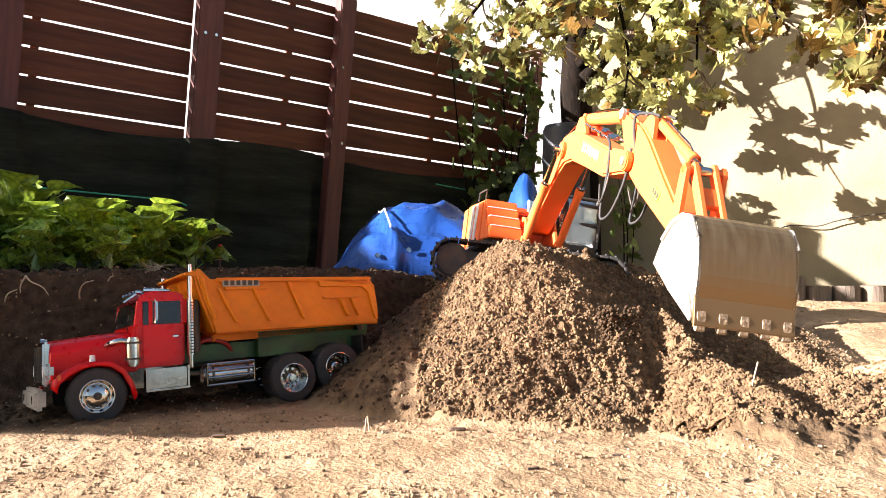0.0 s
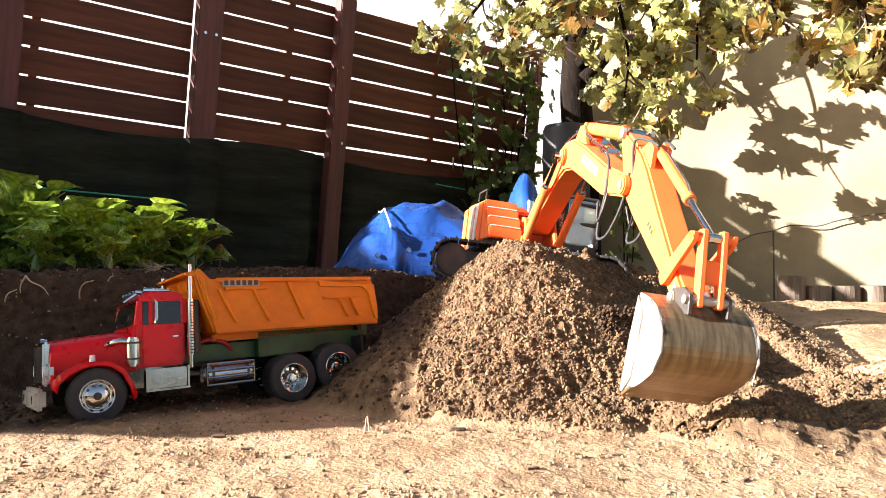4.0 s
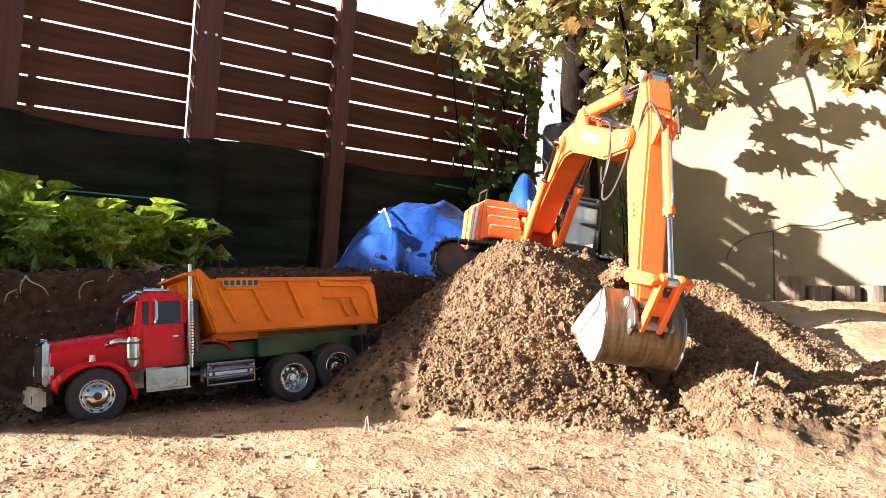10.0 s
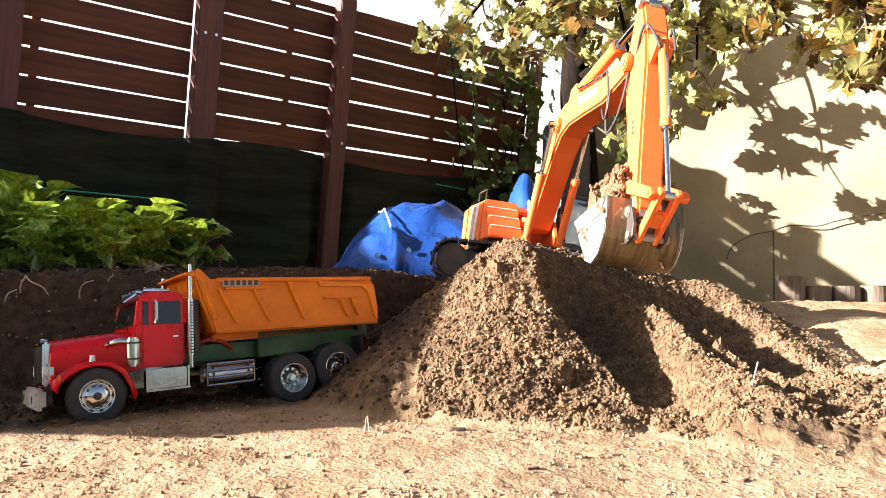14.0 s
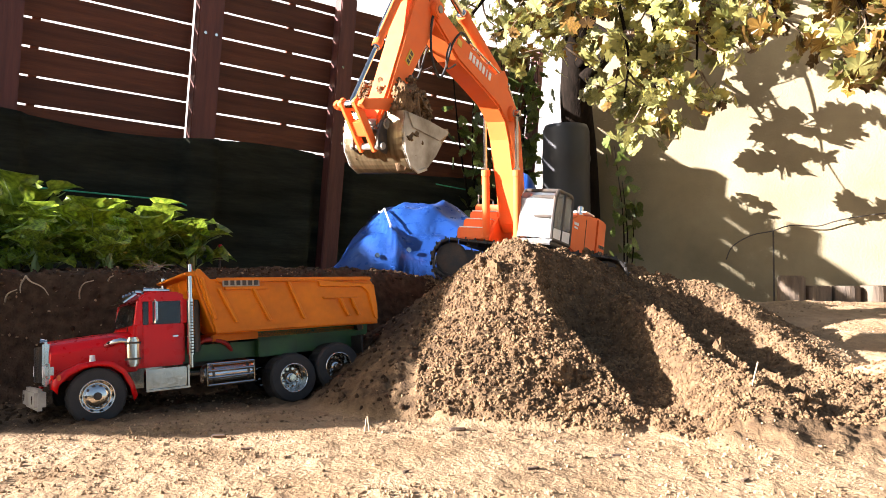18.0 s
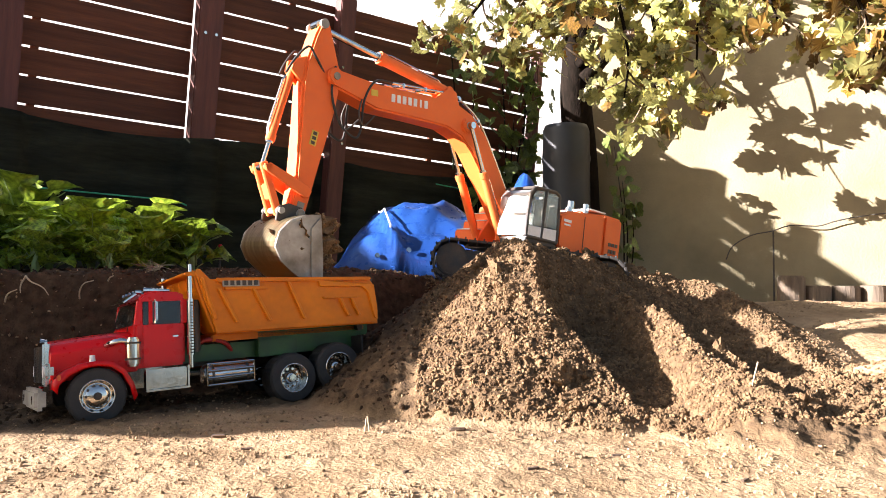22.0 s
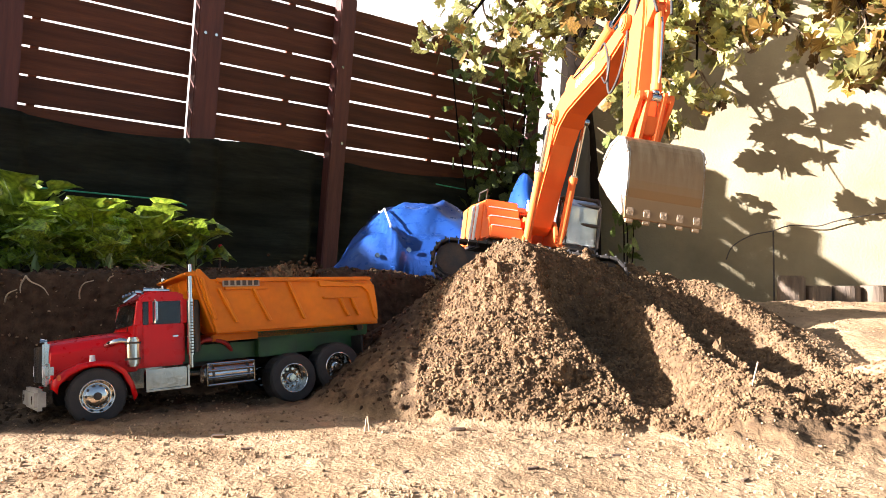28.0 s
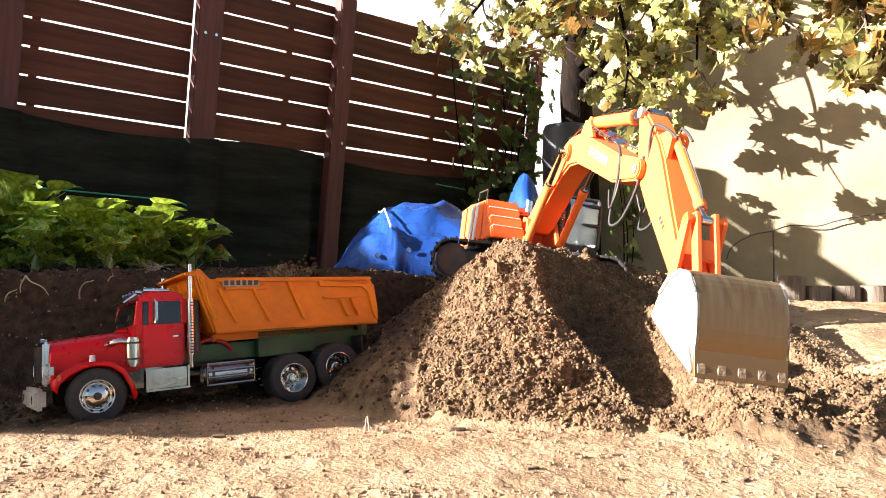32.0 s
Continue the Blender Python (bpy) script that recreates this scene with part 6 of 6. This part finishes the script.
# ---- small things in the bank, on the heap and on the sand ----
def build_bits():
    rng = random.Random(51)
    for k, (px, py, pts) in enumerate((
            (-0.735, 1.352, [(0, 0, 0.192), (0.012, -0.006, 0.182), (0.034, -0.008, 0.172), (0.047, -0.012, 0.158)]),
            (-0.735, 1.352, [(0, 0, 0.190), (-0.004, -0.008, 0.175), (-0.002, -0.012, 0.162)]),
            (-0.765, 1.342, [(0, 0, 0.146), (0.008, -0.006, 0.160), (0.024, -0.006, 0.168)]),
            (-0.655, 1.385, [(0, 0, 0.150), (0.003, -0.006, 0.165), (0.012, -0.008, 0.178), (0.028, -0.006, 0.183)]),
            (-0.615, 1.41, [(0, 0, 0.182), (0.006, -0.006, 0.188), (0.012, -0.004, 0.192)]))):
        r = link("root", tube(curve([(px + a, py + b, c) for a, b, c in pts], 6), 0.0018, 6, 0.0008), M_root, smooth=True)
        tagged(r, "pale thin root hanging from the soil bank", "root", "bank roots")
    # dry root ball on the bank's edge behind the cab
    d = root("dry_root_tuft", Matrix.Translation((-0.612, 1.62, 0.195)), "tangle of dry straw-coloured roots on the bank", "roots")
    for k in range(26):
        a = rng.uniform(0, math.tau)
        p = [(0, 0, 0.0), (rng.uniform(-0.02, 0.02), rng.uniform(-0.02, 0.02), rng.uniform(0.0, 0.02)), (0.045 * math.cos(a) * rng.random(), 0.04 * math.sin(a), rng.uniform(-0.02, 0.028))]
        part("strand", tube(curve(p, 4), 0.0013, 5, 0.0007), M_root, d)
    s = root("marker_stake", Matrix.Translation((-0.60, 2.06, 0.17)), "thin stake with a small red top", "stake")
    part("stake", rod((0, 0, 0), (0, 0, 0.09), 0.003, 8), M_dark, s)
    part("knob", rod((0, 0, 0.085), (0.002, 0, 0.102), 0.008, 10, 0.006, b=0.002), mat("red_plastic", (0.6, 0.02, 0.015), None, 20, 0.4), s, "small red knob")
    for x, y, lean, ln in ((-0.104, 1.03, 0.1, 0.017), (-0.098, 1.03, -0.15, 0.02), (0.435, 1.085, 0.25, 0.035), (0.66, 1.30, 0.2, 0.02)):
        st = link("straw", rod((0, 0, -0.004), (0, 0, ln), 0.0012, 6), M_root)
        st.matrix_world = Matrix.Translation((x, y, height(x, y))) @ Matrix.Rotation(lean, 4, "Y")
        tagged(st, "short pale straw sticking out of the soil", "straw", "loose straws")
    bark = mat("dark_bark_chip", (0.10, 0.06, 0.035), (0.06, 0.035, 0.02), 40, 0.9, bump=0.6)
    for x, y, l, a in ((-0.29, 1.0, 0.018, 0.1), (-0.24, 0.945, 0.014, 0.3), (-0.04, 0.83, 0.010, 1.2), (0.10, 0.86, 0.014, 0.4), (0.32, 0.82, 0.012, 0.8), (0.21, 0.93, 0.014, 0.2), (0.02, 1.05, 0.022, 0.1)):
        bm = box(l, l * 0.35, l * 0.22, b=l * 0.05, seg=1)
        for v in bm.verts:
            v.co += Vector((rng.uniform(-1, 1), rng.uniform(-1, 1), rng.uniform(-1, 1))) * l * 0.05
        ob = link("bark_chip", bm, bark)
        ob.matrix_world = Matrix.Translation((x, y, height(x, y) + l * 0.09)) @ Matrix.Rotation(a, 4, "Z")
        tagged(ob, "small dark bark chip lying on the sand", "bark chip", "bark chips")


build_bits()


def block(name, x0, x1, y0, y1, seed, label, group):
    """A block of the heap as it lies before the dig, crumbs on its top; its origin is its middle."""
    rng = np.random.default_rng(seed)
    n = 6
    bx, by = np.meshgrid(np.linspace(x0, x1, n + 1), np.linspace(y0, y1, n + 1))
    top = ground_parts(bx, by, False)[0]
    low = np.maximum(ground_parts(bx, by)[0] - 0.004, top - 0.036)
    low = np.minimum(low, top - 0.002)
    mid = np.array([(x0 + x1) / 2, (y0 + y1) / 2, float(top.mean()) - 0.016])
    m = (n + 1) ** 2
    v = np.concatenate([np.stack([bx, by, top], -1).reshape(-1, 3), np.stack([bx, by, low], -1).reshape(-1, 3)]) - mid
    # the loose block is rounded underneath
    v[m:, :2] *= 0.4
    ids = np.arange(m).reshape(n + 1, n + 1)
    f = []
    for i in range(n):
        for j in range(n):
            q = [int(ids[i, j]), int(ids[i, j + 1]), int(ids[i + 1, j + 1]), int(ids[i + 1, j])]
            f += [q, [k + m for k in q[::-1]]]
    rim = [int(k) for k in (*ids[0, :-1], *ids[:-1, -1], *ids[-1, :0:-1], *ids[:0:-1, 0])]
    for p, q in zip(rim, rim[1:] + rim[:1]):
        f.append([q, p, p + m, q + m])
    v = v.tolist()
    ico = bmesh.new()
    bmesh.ops.create_icosphere(ico, subdivisions=1, radius=1.0)
    bv, bf = np.array([c.co[:] for c in ico.verts]), [[c.index for c in g.verts] for g in ico.faces]
    ico.free()
    cnt = 80
    cx, cy = rng.uniform(x0, x1, cnt), rng.uniform(y0, y1, cnt)
    cz = ground_parts(cx, cy, False)[0]
    for k in range(cnt):
        r = 0.0011 + 0.0030 * rng.random() ** 2.5
        w = bv * r * (0.65 + 0.6 * rng.random((1, 3))) * (0.8 + 0.4 * rng.random((len(bv), 1))) + np.array([cx[k], cy[k], cz[k] + r * 0.2]) - mid
        off = len(v)
        v += w.tolist()
        f += [[i + off for i in g] for g in bf]
    # crumbs clinging all round, seen once the block rolls
    for k in range(90):
        u, a = rng.random() ** 0.7, rng.random() * math.tau
        w_ = 0.019 * (1 - 0.55 * u)
        r = 0.0016 + 0.0034 * rng.random() ** 2
        w = bv * r * (0.7 + 0.5 * rng.random((1, 3))) + np.array([w_ * math.cos(a), w_ * math.sin(a), 0.012 - 0.032 * u])
        off = len(v)
        v += w.tolist()
        f += [[i + off for i in g] for g in bf]
    me = bpy.data.meshes.new(name)
    me.from_pydata(v, [], f)
    me.materials.append(M_clod)
    ob = new(name, me)
    ob.location = mid.tolist()
    return tagged(ob, label, "soil clod", group), Vector(mid.tolist())


def fall(ride, drop, goal):
    """Rows of a piece that rides in the bucket until drop, slips over its lip and lands."""
    side = ride.translation.y
    a = load_poses(drop) @ ride
    b = load_poses(drop + 0.15) @ Matrix.Translation((0.130, side * 0.8, -0.012)) @ ride.to_quaternion().to_matrix().to_4x4()
    c = Matrix.Translation((b.translation * 0.45 + goal.translation * 0.55)) @ b.to_quaternion().slerp(goal.to_quaternion(), 0.4).to_matrix().to_4x4()
    return [(drop, a), (drop + 0.15, b), (drop + 0.27, c), (drop + 0.36, goal), (drop + 0.5, goal), (32.0, goal)]


def build_loads():
    """Soil that fills the trench, is scooped up and tipped into the truck, or pushed aside."""
    rng = random.Random(61)
    step = 0.036
    cells = []
    for i in range(12):
        for j in range(18):
            x, y = 0.115 + i * step, 0.985 + j * step
            cx, cy = np.array([x + step / 2]), np.array([y + step / 2])
            deep = float((ground_parts(cx, cy, False)[0] - ground_parts(cx, cy)[0])[0])
            edge = max(float((ground_parts(np.array([x + u]), np.array([y + w]), False)[0] - ground_parts(np.array([x + u]), np.array([y + w]))[0])[0]) for u in (0, step) for w in (0, step))
            if deep > 0.007 or edge > 0.012:
                mid = 0.335 - 0.124 * (y + step / 2 - 1.02)
                cells.append((x, y, float(cx[0]) - mid, deep))
    inner = sorted((c for c in cells if abs(c[2]) < 0.08 and c[1] < 1.46), key=lambda c: -c[3])[:38]
    bed = []
    for k in range(38):
        ring = k / 38
        a = k * 2.4
        bed.append((-0.335 + 0.075 * (1 - 0.75 * ring) * math.cos(a), -0.095 + 0.058 * (1 - 0.75 * ring) * math.sin(a), 0.112 + 0.088 * ring))
    rides = []
    for z, xs, ys in ((0.036, (0.040, 0.068), (-0.036, 0.0, 0.036)), (0.008, (0.030, 0.060, 0.090), (-0.038, 0.0, 0.038)), (-0.020, (0.026, 0.058, 0.090), (-0.038, 0.0, 0.038)),
                      (-0.046, (0.030, 0.058, 0.084), (-0.034, 0.0, 0.034)), (-0.068, (0.044, 0.070), (-0.018, 0.018)), (-0.084, (0.056,), (0.0,))):
        rides += [(x + rng.uniform(-0.006, 0.006), y, z + rng.uniform(-0.006, 0.006)) for x in xs for y in ys]
    for k, cell in enumerate(cells):
        x, y, dx, deep = cell
        ob, mid = block("soil_clump", x, x + step, y, y + step, 70 + k, "crumbly brown soil clod dug from the heap", "dug soil")
        home = Matrix.Translation(mid)
        t0 = float(np.interp(y, (0.98, 1.08, 1.13, 1.22, 1.27, 1.31, 1.5), (5.2, 6.4, 8.2, 10.0, 11.0, 11.6, 12.3)))
        if dx < 0.0 and y > 1.12:
            t0 = max(t0, 12.15 + 0.02 * (k % 12))
        if cell in inner:
            n = inner.index(cell)
            ride = Matrix.Translation(rides[n]) @ pose(0, 0, 0, rng.uniform(-30, 30), rng.uniform(-30, 30), rng.uniform(0, 80))
            drop = round(21.3 + 3.2 * (len(inner) - 1 - n) / len(inner), 2)
            rows = [(0.0, home), (t0, home)]
            rows += [(t, load_poses(t) @ ride) for t in STEPS if t0 + 0.5 < t < drop - 0.1]
            goal = TRUCK @ Matrix.Translation(bed[len(inner) - 1 - n]) @ pose(0, 0, 0, rng.uniform(-70, 70), rng.uniform(-40, 40), 30)
            LOADS.append((ob, rows + fall(ride, drop, goal)))
        else:
            o = 1 if dx > 0 else -1
            far_ = (0.115 - abs(dx) * 0.45 + rng.uniform(0, 0.03)) if y < 1.36 else 0.075 + rng.uniform(0, 0.03)
            ex, ey = mid.x + o * far_, mid.y + rng.uniform(0.0, 0.05)
            end = pose(ex, ey, height(ex, ey) - (0.011 if y < 1.36 else 0.020), rng.uniform(-25, 25), rng.uniform(-25, 25), rng.uniform(-40, 40))
            half = Matrix.Translation((mid + end.translation) / 2 + Vector((0, 0, 0.015))) @ end.to_quaternion().slerp(home.to_quaternion(), 0.5).to_matrix().to_4x4()
            LOADS.append((ob, [(0.0, home), (t0, home), (t0 + 0.35, half), (t0 + 0.7, end), (32.0, end)]))
    # loose crumbs that trickle over the bucket's lip
    for k in range(14):
        bm = bmesh.new()
        for _ in range(16):
            r = rng.uniform(0.0014, 0.0045)
            c = bmesh.ops.create_icosphere(bm, subdivisions=1, radius=r)
            bmesh.ops.translate(bm, vec=(rng.gauss(0, 0.007), rng.gauss(0, 0.009), rng.gauss(0, 0.014)), verts=c["verts"])
        ob = tagged(link("soil_crumbs", bm, M_dark_soil), "loose dark soil crumbs trickling from the bucket", "soil crumbs", "dug soil")
        ride = Matrix.Translation((rng.uniform(0.03, 0.07), rng.uniform(-0.03, 0.03), 0.03))
        drop = round(20.9 + 0.27 * k, 2)
        goal = TRUCK @ Matrix.Translation((-0.335 + rng.uniform(-0.05, 0.05), -0.095 + rng.uniform(-0.04, 0.04), 0.20))
        rest_ = load_poses(12.0) @ ride
        LOADS.append((ob, [(0.0, rest_), (12.0, rest_)] + [(t, load_poses(t) @ ride) for t in STEPS if 12.1 < t < drop - 0.1] + fall(ride, drop, goal)))


build_loads()


motions()
